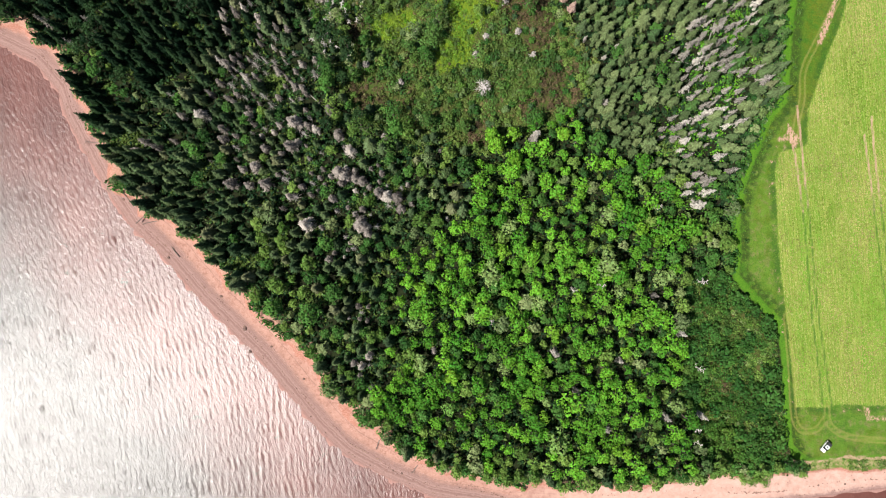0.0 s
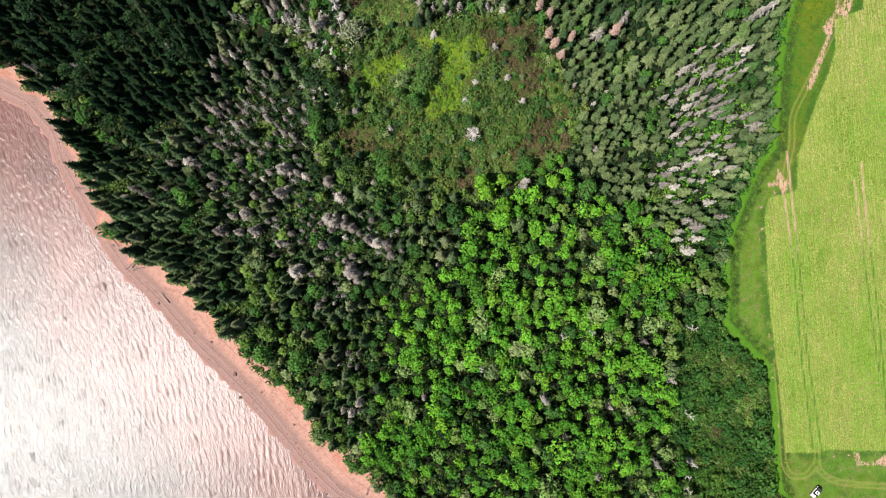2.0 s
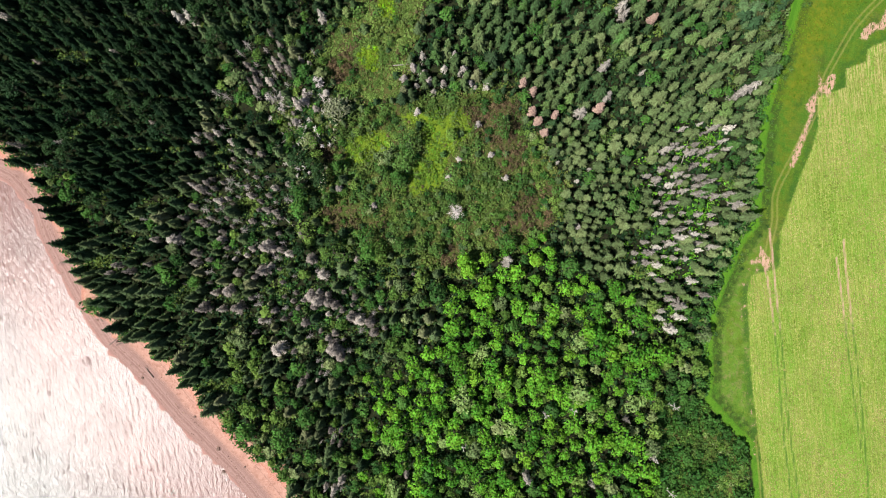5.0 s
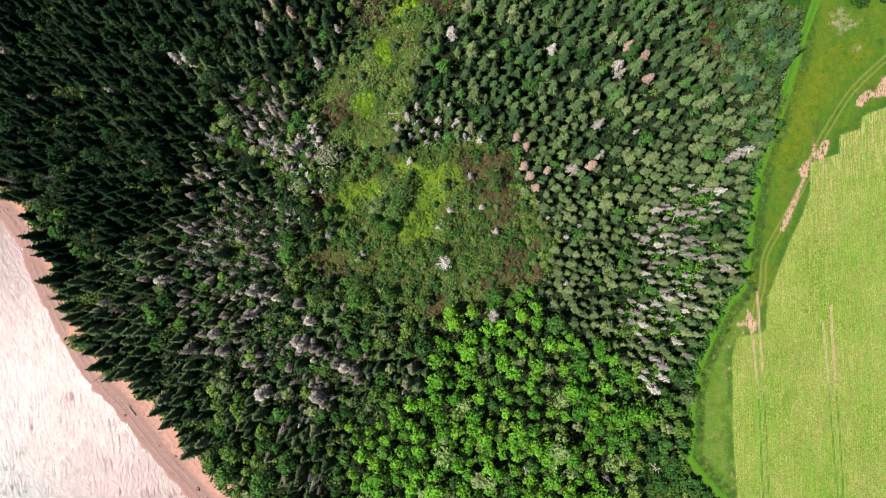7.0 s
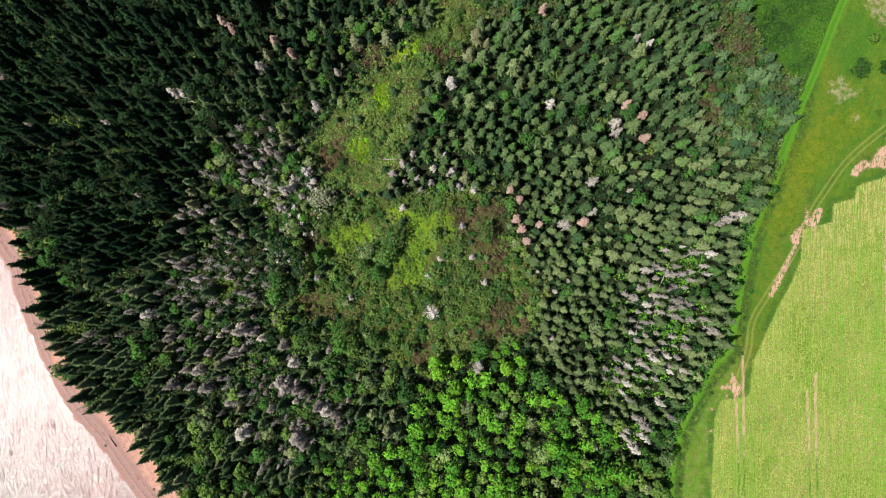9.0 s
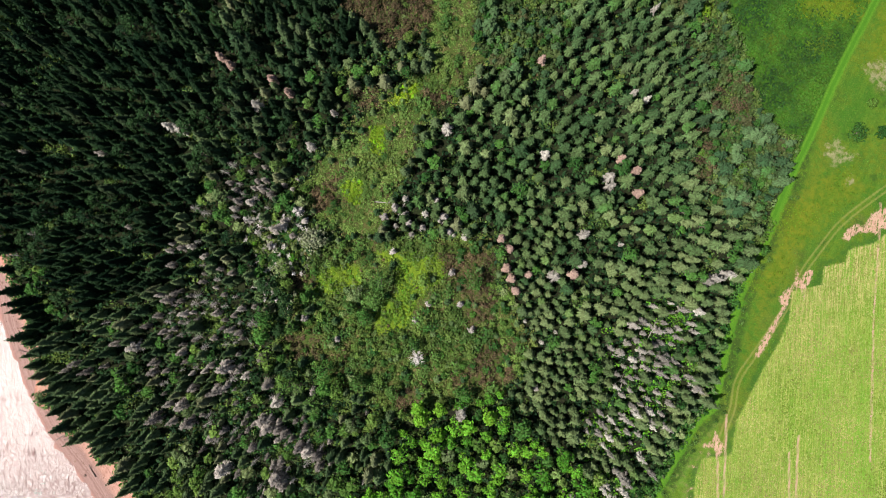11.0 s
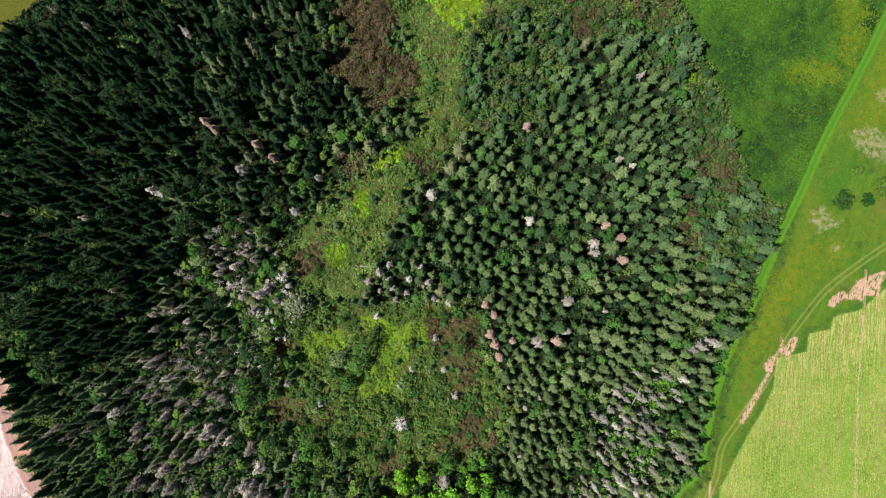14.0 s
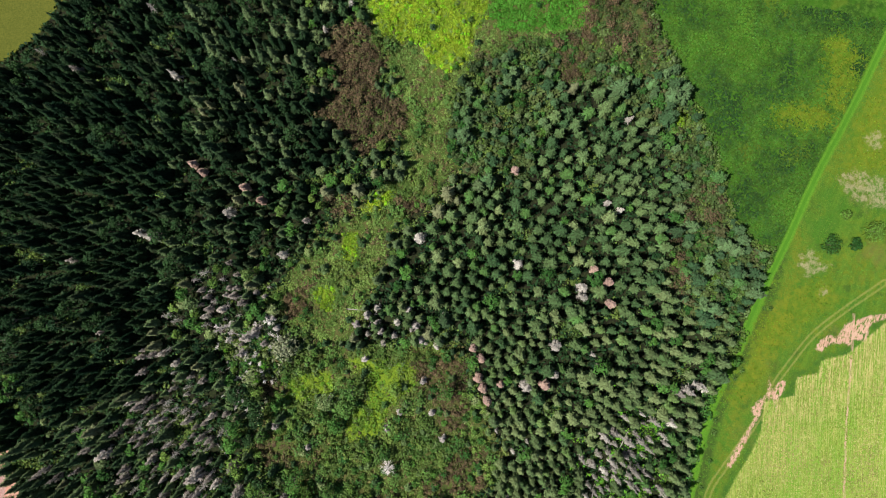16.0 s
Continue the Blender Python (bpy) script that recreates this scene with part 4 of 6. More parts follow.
def thicket(name, p, z, r, h, count, size, material, label, category):
    """Low growth that nobody could count: domes of leaf sprays at the points p, as one sheet of stuff."""
    n = len(p)
    d = rng.normal(size=(n, count, 3))
    d /= np.linalg.norm(d, axis=2, keepdims=True)
    d[..., 2] = np.abs(d[..., 2])
    r, h = np.broadcast_to(r, (n,))[:, None], np.broadcast_to(h, (n,))[:, None]
    q = np.stack([p[:, :1] + d[..., 0] * r, p[:, 1:] + d[..., 1] * r, z[:, None] + h * (0.25 + 0.75 * d[..., 2])], 2).reshape(-1, 3)
    v, f = blades(q, d.reshape(-1, 3) + rng.normal(0, 0.5, (n * count, 3)) + (0, 0, 0.25), size, rng, 1.3)
    tone = np.array([0.95 * noise.noise((a * 0.1, b * 0.1, 61.0)) + 0.6 * noise.noise((a * 0.35, b * 0.35, 62.0)) for a, b in p])
    ob = mesh_object(name, v, f, material, tint=np.repeat(np.clip(0.5 + tone + rng.normal(0, 0.1, n), 0.01, 0.99), count * 4))
    return tagged(ob, label, category, kind="stuff")


def scatter(box, per_metre):
    x0, y0, x1, y1 = box
    n = int((x1 - x0) * (y1 - y0) * per_metre)
    return np.stack([rng.uniform(x0, x1, n), rng.uniform(y0, y1, n)], 1)


# ---- ground and sea ----
SEA_SWELL = 0.95
gx = np.concatenate([[-3000, -1600, -900, -500, -300, -220], np.arange(-170, 90, 1.8), np.arange(90, 176, 0.8), np.arange(176, 216, 3.0), [240, 300, 450, 800, 1600, 3000]])
gy = np.concatenate([[-3000, -1600, -900, -500, -250, -150], np.arange(-112, 246, 1.25), [270, 330, 500, 900, 1600, 3000]])
grid = np.stack(np.meshgrid(gx, gy), -1).reshape(-1, 2)
gz, bank, sea = height(grid)
nx = len(gx)
corner = (np.arange(len(gy) - 1)[:, None] * nx + np.arange(nx - 1)).reshape(-1, 1)
open_land = -signed(WOOD, grid)
dirt = np.max([signed(d, grid) for d in DIRTS], 0)
pale = np.max([signed(d, grid) for d in PALES], 0)
track = np.min([away(d, grid) for d in (TRACK_A, TRACK_E, TRACK_H)], 0)
rut = np.min([away(d, grid) for d in (TRACK_C, TRACK_D, TRACK_F, TRACK_G, TRACK_J)], 0)
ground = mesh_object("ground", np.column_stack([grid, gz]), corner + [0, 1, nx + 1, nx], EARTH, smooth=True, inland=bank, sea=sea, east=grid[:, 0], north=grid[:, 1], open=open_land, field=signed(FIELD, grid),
                     dirt=dirt, pale=pale, track=track, rut=rut, lane=away(LANE_LINE, grid), hay=signed(NORTH_FIELD, grid), wild=signed(MEADOW, grid), fern=np.max([signed(d, grid) for d in YELLOWS], 0), gold=np.max([signed(d, grid) for d in (GOLD_1, GOLD_2, GOLD_3)], 0),
                     verge=away(EDGE_LINE, grid), marsh=np.max([signed(d, grid) for d in (BOG, CHANNEL, THICKET, ALDER)], 0))
tagged(ground, "red earth coast with shade-darkened forest floor, grass, crop field and sandy beach", "ground", kind="structure")
wx = np.concatenate([[-3000, -900, -400, -220, -175], np.arange(-160, 46, 0.48), np.arange(50, 201, 5.0), [400, 900, 3000]])
wy = np.concatenate([[-3000, -900, -400, -220, -140, -112], np.arange(-98, 82, 0.48), [90, 110, 150, 210, 290]])
flat = np.stack(np.meshgrid(wx, wy), -1).reshape(-1, 2)
corner = (np.arange(len(wy) - 1)[:, None] * len(wx) + np.arange(len(wx) - 1)).reshape(-1, 1)
faces = corner + [0, 1, len(wx) + 1, len(wx)]
offshore = -signed(SHORE, flat)
faces = faces[offshore[faces].max(1) > -6]
used, faces = np.unique(faces, return_inverse=True)
flat, offshore, faces = flat[used], offshore[used], faces.reshape(-1, 4)
# wind waves: many short-crested trains about one heading, lower in the shallows
lift = np.zeros(len(flat))
for k in range(52):
    long = 1.15 * (2.5 / 1.15) ** rng.uniform()
    turn = radians(17) + rng.normal(0, 0.25)
    lift += 0.0062 * long * np.sin((flat[:, 0] * math.cos(turn) + flat[:, 1] * math.sin(turn)) * 2 * math.pi / long + rng.uniform(0, 6.28))
lift = 0.075 * np.exp(0.55 * lift / lift.std()) - 0.09
calm = np.clip((offshore + 2) / 7, 0.2, 1) * np.clip((flat[:, 0] + 165) / 8, 0, 1) * np.clip((49 - flat[:, 0]) / 6, 0, 1) * np.clip((flat[:, 1] + 103) / 6, 0, 1) * np.clip((86 - flat[:, 1]) / 6, 0, 1)
water = mesh_object("water", np.column_stack([flat, -3.0 + SEA_SWELL * lift * calm]), faces, WATER, smooth=True, offshore=offshore)
tagged(water, "wind-rippled shallow sea, reddish with silt and sun glitter", "sea", kind="structure")

# ---- forest: who grows where ----
def open_glade(q):
    """How far inside the bog and its channel, with a ragged edge."""
    ragged = np.array([noise.noise((a * 0.12, b * 0.12, 14.0)) + 0.6 * noise.noise((a * 0.4, b * 0.4, 9.0)) for a, b in q])
    return np.maximum(signed(BOG, q), signed(CHANNEL, q)) + 3.4 * ragged


p = scatter((-165, -90, 135, 236), 1.3)
inland = land_edge(p)
wood = signed(WOOD, p)
east = (p[:, 0] > 60) & (p[:, 1] > -8) & ~inside(THICKET, p)
brink = np.array([noise.noise((a * 0.1, b * 0.1, 44.0)) for a, b in p])
ok = (inland > 1.6 + 5.0 * np.clip(brink, 0, 0.6)) & (wood > np.where(east, 2.6, 1.5)) & (signed(NORTH_FIELD, p) < -5) & ~inside(ALDER, p) & ~among(BROWNS, p)
clearing = open_glade(p)
holes = np.array([noise.noise((a * 0.1, b * 0.1, 21.0)) for a, b in p])
ok &= ((clearing < -0.8) | inside(WEST_MIX, p) | inside(EDGE_MIX, p)) & ~among([GREEN_1, LIGHT_STRIP], p) & ((holes > -0.5) | inside(BROADLEAF, p))
p, clearing = p[ok], clearing[ok]
is_leaf, is_fir, is_thick = inside(BROADLEAF, p), inside(FIRS, p), inside(THICKET, p)
is_thick &= ~is_fir
luck = rng.uniform(0, 1, len(p))
is_scrub = inside(SCRUB_WEST, p)
near_bog = np.clip((signed(BOG, p) + 26) / 18, 0, 1)
gap = np.where(is_leaf, 4.1, np.where(is_fir, 3.45 + 0.6 * np.clip((p[:, 1] - 80) / 30, 0, 1) - 0.75 * near_bog, np.where(is_thick, 3.1, 3.7))) * rng.uniform(0.78, 1.22, len(p))
is_black = (p[:, 1] > 48 + 0.62 * (p[:, 0] + 130)) & (p[:, 0] < -20) & ~is_fir & ~is_leaf & ~is_scrub
gap = np.where(is_black, gap * 0.98, gap)
for x, y, rx, ry, share in DEAD_ZONES:
    if share > 0.35:
        gap = np.where((((p[:, 0] - x) / rx) ** 2 + ((p[:, 1] - y) / ry) ** 2 < 1.1) & ~is_scrub, 2.75, gap)
clump = np.array([noise.noise((a * 0.085, b * 0.085, 33.0)) + 0.7 * noise.noise((a * 0.21, b * 0.21, 37.0)) for a, b in p])
mix_side = inside(WEST_MIX, p) | inside(EDGE_MIX, p)
gap = np.where(mix_side, 3.6, gap * (0.96 - np.where(is_leaf, 0.24, 0.36) * np.clip(clump, -0.6, 0.6)))
keep = spaced(p, gap)
clump, mix_side = clump[keep], mix_side[keep]
p, is_leaf, is_fir, is_thick, is_scrub, luck, gap, clearing = p[keep], is_leaf[keep], is_fir[keep], is_thick[keep], is_scrub[keep], luck[keep], gap[keep], clearing[keep]
pz = height(p)[0]
death = np.full(len(p), 0.015)
for x, y, rx, ry, share in DEAD_ZONES:
    near = ((p[:, 0] - x) / rx) ** 2 + ((p[:, 1] - y) / ry) ** 2
    death = np.maximum(death, share * (1.6 if x > 60 else 1.3) * np.clip(1.35 - near, 0, 1))
death[is_leaf] = 0.008
death[is_thick] = 0.0
named = np.array([d[:2] for d in DEAD_TREES])
kept_free = np.array([(*d[:2], 2.2) for d in DEAD_TREES + DEAD_BIG] + [(x, y, r + 0.9) for x, y, r in LIME_TREES + DARK_TREES])
crowded = np.any(np.hypot(p[:, None, 0] - kept_free[:, 0], p[:, None, 1] - kept_free[:, 1]) < kept_free[:, 2], 1)
bank_near = land_edge(p)
south_mix = (p[:, 0] > -62) & (p[:, 1] < 46) & ~is_fir
kinds = {k: [] for k in ("spruce", "fir", "leaf", "dark", "dead", "rust", "young", "black", "olive", "grey_dead", "bare", "green_fir", "lime", "deep")}
for k, (x, y) in enumerate(p):
    if crowded[k] or (x - 92.9) ** 2 + (y - 181.0) ** 2 < 10:
        continue
    tint, s, wide = rng.uniform(), rng.uniform(0.62, 1.12) * (0.45 + 0.145 * gap[k]) * (1.0 + 0.22 * clump[k]), rng.uniform(0.85, 1.25)
    if clearing[k] > -6 and not mix_side[k]:
        s *= rng.uniform(0.6, 1.0)
    fate = rng.uniform()
    if fate < death[k]:
        kind, s = "dead" if x > 0 else "grey_dead", s * rng.uniform(0.75, 1.0)
        if x > 60:
            s *= 1.25
            wide *= 0.8
        if x < 0 and rng.uniform() < 0.3:
            kind = "bare"
    elif inside(COAST_BELT, p[k:k + 1])[0]:
        kind, s = ("olive", "dark", "deep", "dark")[int(luck[k] * 3.99)], s * rng.uniform(0.65, 0.95)
    elif mix_side[k]:
        kind, s = ("dark", "olive", "spruce", "deep", "spruce", "spruce")[int(luck[k] * 5.99)], s * rng.uniform(0.85, 1.15)
    elif inside(NORTH_MIX, p[k:k + 1])[0]:
        kind, s = ("olive", "dark", "spruce", "bare", "olive", "grey_dead")[int(luck[k] * 5.99)], s * rng.uniform(0.8, 1.05)
    elif is_leaf[k]:
        cast = luck[k] + 0.35 * clump[k] * (1 if k % 2 else -1)
        if bank_near[k] < 13:
            cast = 0.15 if cast < 0.6 else 0.5
        kind = "dark" if cast < 0.08 else "olive" if cast < 0.22 else "lime" if cast > 0.93 else "leaf"
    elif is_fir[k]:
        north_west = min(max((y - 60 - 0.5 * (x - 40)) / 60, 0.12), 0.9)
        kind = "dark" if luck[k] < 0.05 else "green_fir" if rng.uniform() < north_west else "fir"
    elif is_thick[k]:
        kind = "young" if luck[k] > 0.3 else "dark"
        s *= rng.uniform(0.8, 1.9) if kind == "young" else 0.6
    elif is_scrub[k]:
        kind = "bare" if luck[k] > 0.7 else "olive" if luck[k] > 0.45 else "leaf" if luck[k] > 0.25 else "dark"
        s *= 0.6 if kind == "bare" else 0.55
    elif x < 0 and y > 100 and clearing[k] > -20 and luck[k] > 0.3:
        kind, s = ("dark", "olive", "spruce", "green_fir")[int(rng.uniform() * 3.99)], s * rng.uniform(0.7, 0.95)
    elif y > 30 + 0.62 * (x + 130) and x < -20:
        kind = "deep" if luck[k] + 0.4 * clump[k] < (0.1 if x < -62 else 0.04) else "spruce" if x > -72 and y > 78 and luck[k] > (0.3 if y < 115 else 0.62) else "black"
    elif south_mix[k]:
        coast, east_side = 0.4 if bank_near[k] < 16 else 0.0, x > 58 and y < 24
        kind = "dark" if luck[k] + 0.3 * clump[k] < (0.5 if east_side else 0.16) else "olive" if luck[k] < 0.36 + coast or east_side else "spruce"
    else:
        kind = "dark" if luck[k] < 0.07 else "spruce"
    kinds[kind].append((x, y, pz[k] - 0.12, s, wide, tint))
dz = height(named)[0]
for (x, y, warm), z in zip(DEAD_TREES, dz):
    kinds["rust" if warm > 0.55 else "dead"].append((x, y, z - 0.1, rng.uniform(0.95, 1.1), rng.uniform(0.9, 1.15), rng.uniform()))

for (x, y), z in zip(DEAD_BIG, height(np.array(DEAD_BIG))[0]):
    kinds["grey_dead"].append((x, y, z - 0.1, rng.uniform(0.85, 1.05), rng.uniform(1.15, 1.6), rng.uniform()))

plant("spruce_tree", [needle_tree(s, h, r, 10, 0.2, 1.0, 0.3, 1.0, 0.1, 0.3, 2) for s, h, r in ((1, 12.0, 2.2), (2, 13.5, 2.4), (3, 10.8, 2.0), (4, 13.0, 2.1), (5, 11.5, 2.4))], kinds["spruce"], BARK, SPRUCE,
      "tall dark green spruce with drooping boughs", "conifer", "spruces of the coastal wood", "spruce_wood")
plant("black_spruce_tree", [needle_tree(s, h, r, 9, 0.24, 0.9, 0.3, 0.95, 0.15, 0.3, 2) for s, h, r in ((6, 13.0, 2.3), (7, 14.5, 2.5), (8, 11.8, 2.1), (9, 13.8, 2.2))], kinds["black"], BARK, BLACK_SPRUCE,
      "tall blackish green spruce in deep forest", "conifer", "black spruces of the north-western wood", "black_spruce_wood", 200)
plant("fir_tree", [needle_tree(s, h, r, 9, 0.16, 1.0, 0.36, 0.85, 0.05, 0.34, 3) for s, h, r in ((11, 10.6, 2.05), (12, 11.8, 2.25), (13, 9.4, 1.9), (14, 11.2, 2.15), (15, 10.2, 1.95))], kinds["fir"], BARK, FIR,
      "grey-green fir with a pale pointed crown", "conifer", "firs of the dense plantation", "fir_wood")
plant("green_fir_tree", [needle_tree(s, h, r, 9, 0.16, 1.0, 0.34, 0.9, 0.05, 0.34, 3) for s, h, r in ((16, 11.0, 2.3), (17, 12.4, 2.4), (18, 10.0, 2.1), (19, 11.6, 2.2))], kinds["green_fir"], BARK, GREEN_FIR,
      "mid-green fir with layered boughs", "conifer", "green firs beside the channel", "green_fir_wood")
plant("lime_tree", [leaf_tree(s, h, r) for s, h, r in ((26, 9.4, 2.8), (27, 8.6, 2.5), (28, 10.2, 3.1))], kinds["lime"], BARK, LIME,
      "light yellow-green leafy tree in full sun", "tree", "light green trees of the southern wood", "lime_wood")
plant("broadleaf_tree", [leaf_tree(s, h, r) for s, h, r in ((21, 9.8, 2.9), (22, 10.8, 3.2), (23, 9.0, 2.6), (24, 11.2, 3.0), (25, 10.2, 3.4))], kinds["leaf"], BARK, LEAF,
      "bright green leafy maple or birch in full leaf", "tree", "broadleaf trees of the southern wood", "broadleaf_wood")
plant("dark_broadleaf_tree", [leaf_tree(s, h, r) for s, h, r in ((31, 9.0, 2.5), (32, 10.0, 3.0), (33, 8.5, 2.3))], kinds["dark"], BARK, DARK_LEAF,
      "deep green rounded broadleaf tree among conifers", "tree", "dark broadleaf trees between the conifers", "mixed_wood")
plant("deep_broadleaf_tree", [leaf_tree(s, h, r) for s, h, r in ((38, 11.0, 3.0), (39, 12.5, 3.4))], kinds["deep"], BARK, DEEP_LEAF,
      "blackish green broadleaf tree in the deep spruce wood", "tree", "deep green trees in the north-western wood", "deep_wood")
plant("olive_broadleaf_tree", [leaf_tree(s, h, r) for s, h, r in ((35, 7.5, 2.4), (36, 8.2, 2.8), (37, 6.5, 2.2))], kinds["olive"], BARK, OLIVE,
      "olive-green rounded broadleaf tree at the wood's margin", "tree", "olive broadleaf trees near the margins", "olive_wood")
plant("young_fir", [needle_tree(s, h, r, 7, 0.22, 1.0, 0.15, 0.8) for s, h, r in ((41, 6.4, 1.8), (42, 7.4, 2.0), (43, 5.4, 1.6))], kinds["young"], BARK, YOUNG_FIR,
      "young blue-green fir in mixed scrub", "conifer", "young firs in the scrub", "young_fir_wood")
plant("dead_conifer", [needle_tree(s, h, r, 10, 0.1, 1.0, 0.16, 0.8, 0.2, 0.5) for s, h, r in ((51, 11.0, 1.5), (52, 10.0, 1.7), (53, 9.0, 1.5), (54, 11.5, 1.4))], kinds["dead"], BLEACHED, DEAD,
      "dead conifer with bleached pinkish-grey boughs", "dead tree", "dead conifers in the wood", "dead_wood", 320)
plant("grey_dead_conifer", [needle_tree(s, h, r, 11, 0.085, 1.0, 0.16, 0.7, 0.2, 0.4) for s, h, r in ((55, 12.0, 1.5), (56, 11.0, 1.7), (57, 10.0, 1.4), (58, 11.5, 1.6))], kinds["grey_dead"], BLEACHED, GREY_DEAD,
      "dead spruce with ash-grey brittle boughs", "dead tree", "ash-grey dead spruces in the western wood", "grey_dead_wood")
def bare_pair(seed, h, r):
    """A leafless spruce: its stem, and its brittle limbs apart."""
    rnd = np.random.default_rng(seed)
    stem = rod([(0, 0, 0), (0.1, 0.05, h * 0.5), (0.25 * rnd.normal(), 0.25 * rnd.normal(), h)], (0.2, 0.14, 0.03), 6)
    limbs = []
    for k in range(42):
        u, a = 0.2 + 0.76 * k / 42, k * 2.4 + rnd.normal(0, 0.3)
        l = r * (1.15 - u) * rnd.uniform(0.6, 1.3)
        b, d = np.array((0.1 * u, 0.05 * u, h * u)), np.array((math.cos(a), math.sin(a), rnd.normal(-0.1, 0.2)))
        limbs.append(rod([b, b + d * l * 0.6, b + d * l + (0, 0, -0.15 * l)], (0.05, 0.035, 0.015), 3))
    return stem, merge(limbs)


plant("bare_spruce", [bare_pair(s, h, r) for s, h, r in ((65, 11.5, 2.3), (66, 10.0, 2.6), (67, 12.5, 2.2))], kinds["bare"], GREY_WOOD, GREY_WOOD,
      "leafless grey spruce with brittle bare limbs", "dead tree", "leafless spruces in the western wood", "bare_wood")
for group, spots, leaf_kind, label in (("lime-green trees by the clearing", LIME_TREES, LIME, "broad lime-green tree catching full sun by the clearing"), ("large dark trees by the clearing", DARK_TREES, DARK_LEAF, "large deep green broadleaf tree among conifers")):
    for k, (x, y, r) in enumerate(spots):
        top = tagged(new("large_tree"), label, "tree", group)
        stem, crown = leaf_tree(400 + k + int(r * 10), 9.8, r, 17, 22, 0.68)
        mesh_object("trunk", *stem, BARK, top)
        mesh_object("crown", *crown, leaf_kind, top)
        top.location = (x, y, float(height(np.array([[x, y]]))[0][0]) - 0.1)
plant("rusty_conifer", [needle_tree(s, h, r, 9, 0.18, 1.1, 0.36, 0.7) for s, h, r in ((61, 9.6, 1.2), (62, 9.0, 1.3))], kinds["rust"], BARK, RUST,
      "dying conifer with rusty pink needles", "dead tree", "rusty conifers at the clearing", "rusty_wood")

# ---- clearing and low growth ----
for k, (x, y, h) in enumerate(SNAGS):
    z = float(height(np.array([[x, y]]))[0][0])
    if h < 6:
        ob = tagged(new("small_dead_spruce"), "small dead spruce bleached pale, standing in the bog", "dead tree", "small dead spruces")
        h *= 1.15
        stem, boughs = needle_tree(100 + k, h, 0.75 + h * 0.17, 7, 0.15, 1.1, 0.15, 0.75, 0.1, 0.4)
        mesh_object("trunk", *stem, BLEACHED, ob)
        mesh_object("crown", *boughs, GHOST, ob)
        ob.location = (x, y, z - 0.1)
        continue
    ob = mesh_object("snag", *bare_tree(100 + k, h, 0.6 + h * 0.16, 26, 0.1), BLEACHED)
    ob.location = (x, y, z - 0.1)
    tagged(ob, "bare bleached dead tree standing in the clearing", "dead tree", "bare snags")
q = scatter((-55, 56, -23, 98), 0.06)
q = q[inside(SCRUB_WEST, q)][:30]
for k, (x, y) in enumerate(q):
    ob = mesh_object("leaning_snag", *bare_tree(500 + k, rng.uniform(4, 7.5), 1.2, 12, 0.3), BLEACHED)
    ob.location = (x, y, float(height(np.array([[x, y]]))[0][0]) - 0.15)
    ob.rotation_euler = (rng.normal(0, 0.22), rng.normal(0, 0.22), rng.uniform(0, 6.28))
    tagged(ob, "bleached bare trunk leaning among green scrub", "dead tree", "leaning snags west of the bog")
for k, (x, y, r) in enumerate(BOG_TREES):
    ob = tagged(new("bog_tree"), "round dark olive tree standing alone in the bog", "tree", "lone trees of the bog")
    stem, crown = leaf_tree(430 + k, 2.8 + 1.5 * r, r, 12, 26, 0.48)
    mesh_object("trunk", *stem, BARK, ob)
    mesh_object("crown", *crown, (HEATH_BUSH, DARK_LEAF, HEATH_BUSH, OLIVE)[k % 4], ob)
    ob.location = (x, y, float(height(np.array([[x, y]]))[0][0]) - 0.1)
for k, (x, y) in enumerate(BARE):
    ob = mesh_object("bare_snag", *bare_tree(170 + k, 9.0, 1.9, 9, 0.5), BLEACHED)
    ob.location = (x, y, float(height(np.array([[x, y]]))[0][0]) - 0.1)
    tagged(ob, "thin white dead tree poking through green crowns", "dead tree", "bare trunks among broadleaf trees")
x, y = BIG_SNAG[0]
snag = mesh_object("great_snag", *bare_tree(140, 6.0, 3.8, 40, 0.3), BLEACHED)
snag.location = (x, y, float(height(np.array([[x, y]]))[0][0]) - 0.1)
tagged(snag, "large white dead tree with spreading bare limbs", "dead tree")
x, y = GREY_TREE[0]
willow = tagged(new("grey_willow"), "wide grey-green half-bare willow at the clearing's edge", "tree")
trunk, crown = leaf_tree(150, 7.0, 5.0, 18, 26, 0.6, 0.5)
mesh_object("trunk", *trunk, BLEACHED, willow)
mesh_object("crown", *crown, GREY_LEAF, willow)
willow.location = (x, y, float(height(np.array([[x, y]]))[0][0]) - 0.1)
extra = scatter((-40, 30, 55, 130), 0.011)
extra = extra[among([BOG, CHANNEL, SCRUB_WEST], extra) & ~among(YELLOWS, extra)]
DWARFS = DWARFS + [(float(a), float(b)) for a, b in extra]
dwarf_spots = [(x, y, z - 0.05, rng.uniform(0.7, 1.25), 1.15, rng.uniform()) for (x, y), z in zip(DWARFS, height(np.array(DWARFS))[0])]
plant("dwarf_spruce", [needle_tree(s, h, r, 6, 0.24, 1.0, 0.08) for s, h, r in ((71, 2.8, 1.2), (72, 3.4, 1.4))], dwarf_spots, BARK, GREEN_FIR,
      "small bushy spruce standing alone in the bog", "conifer", "dwarf spruces of the clearing", "dwarf_wood")

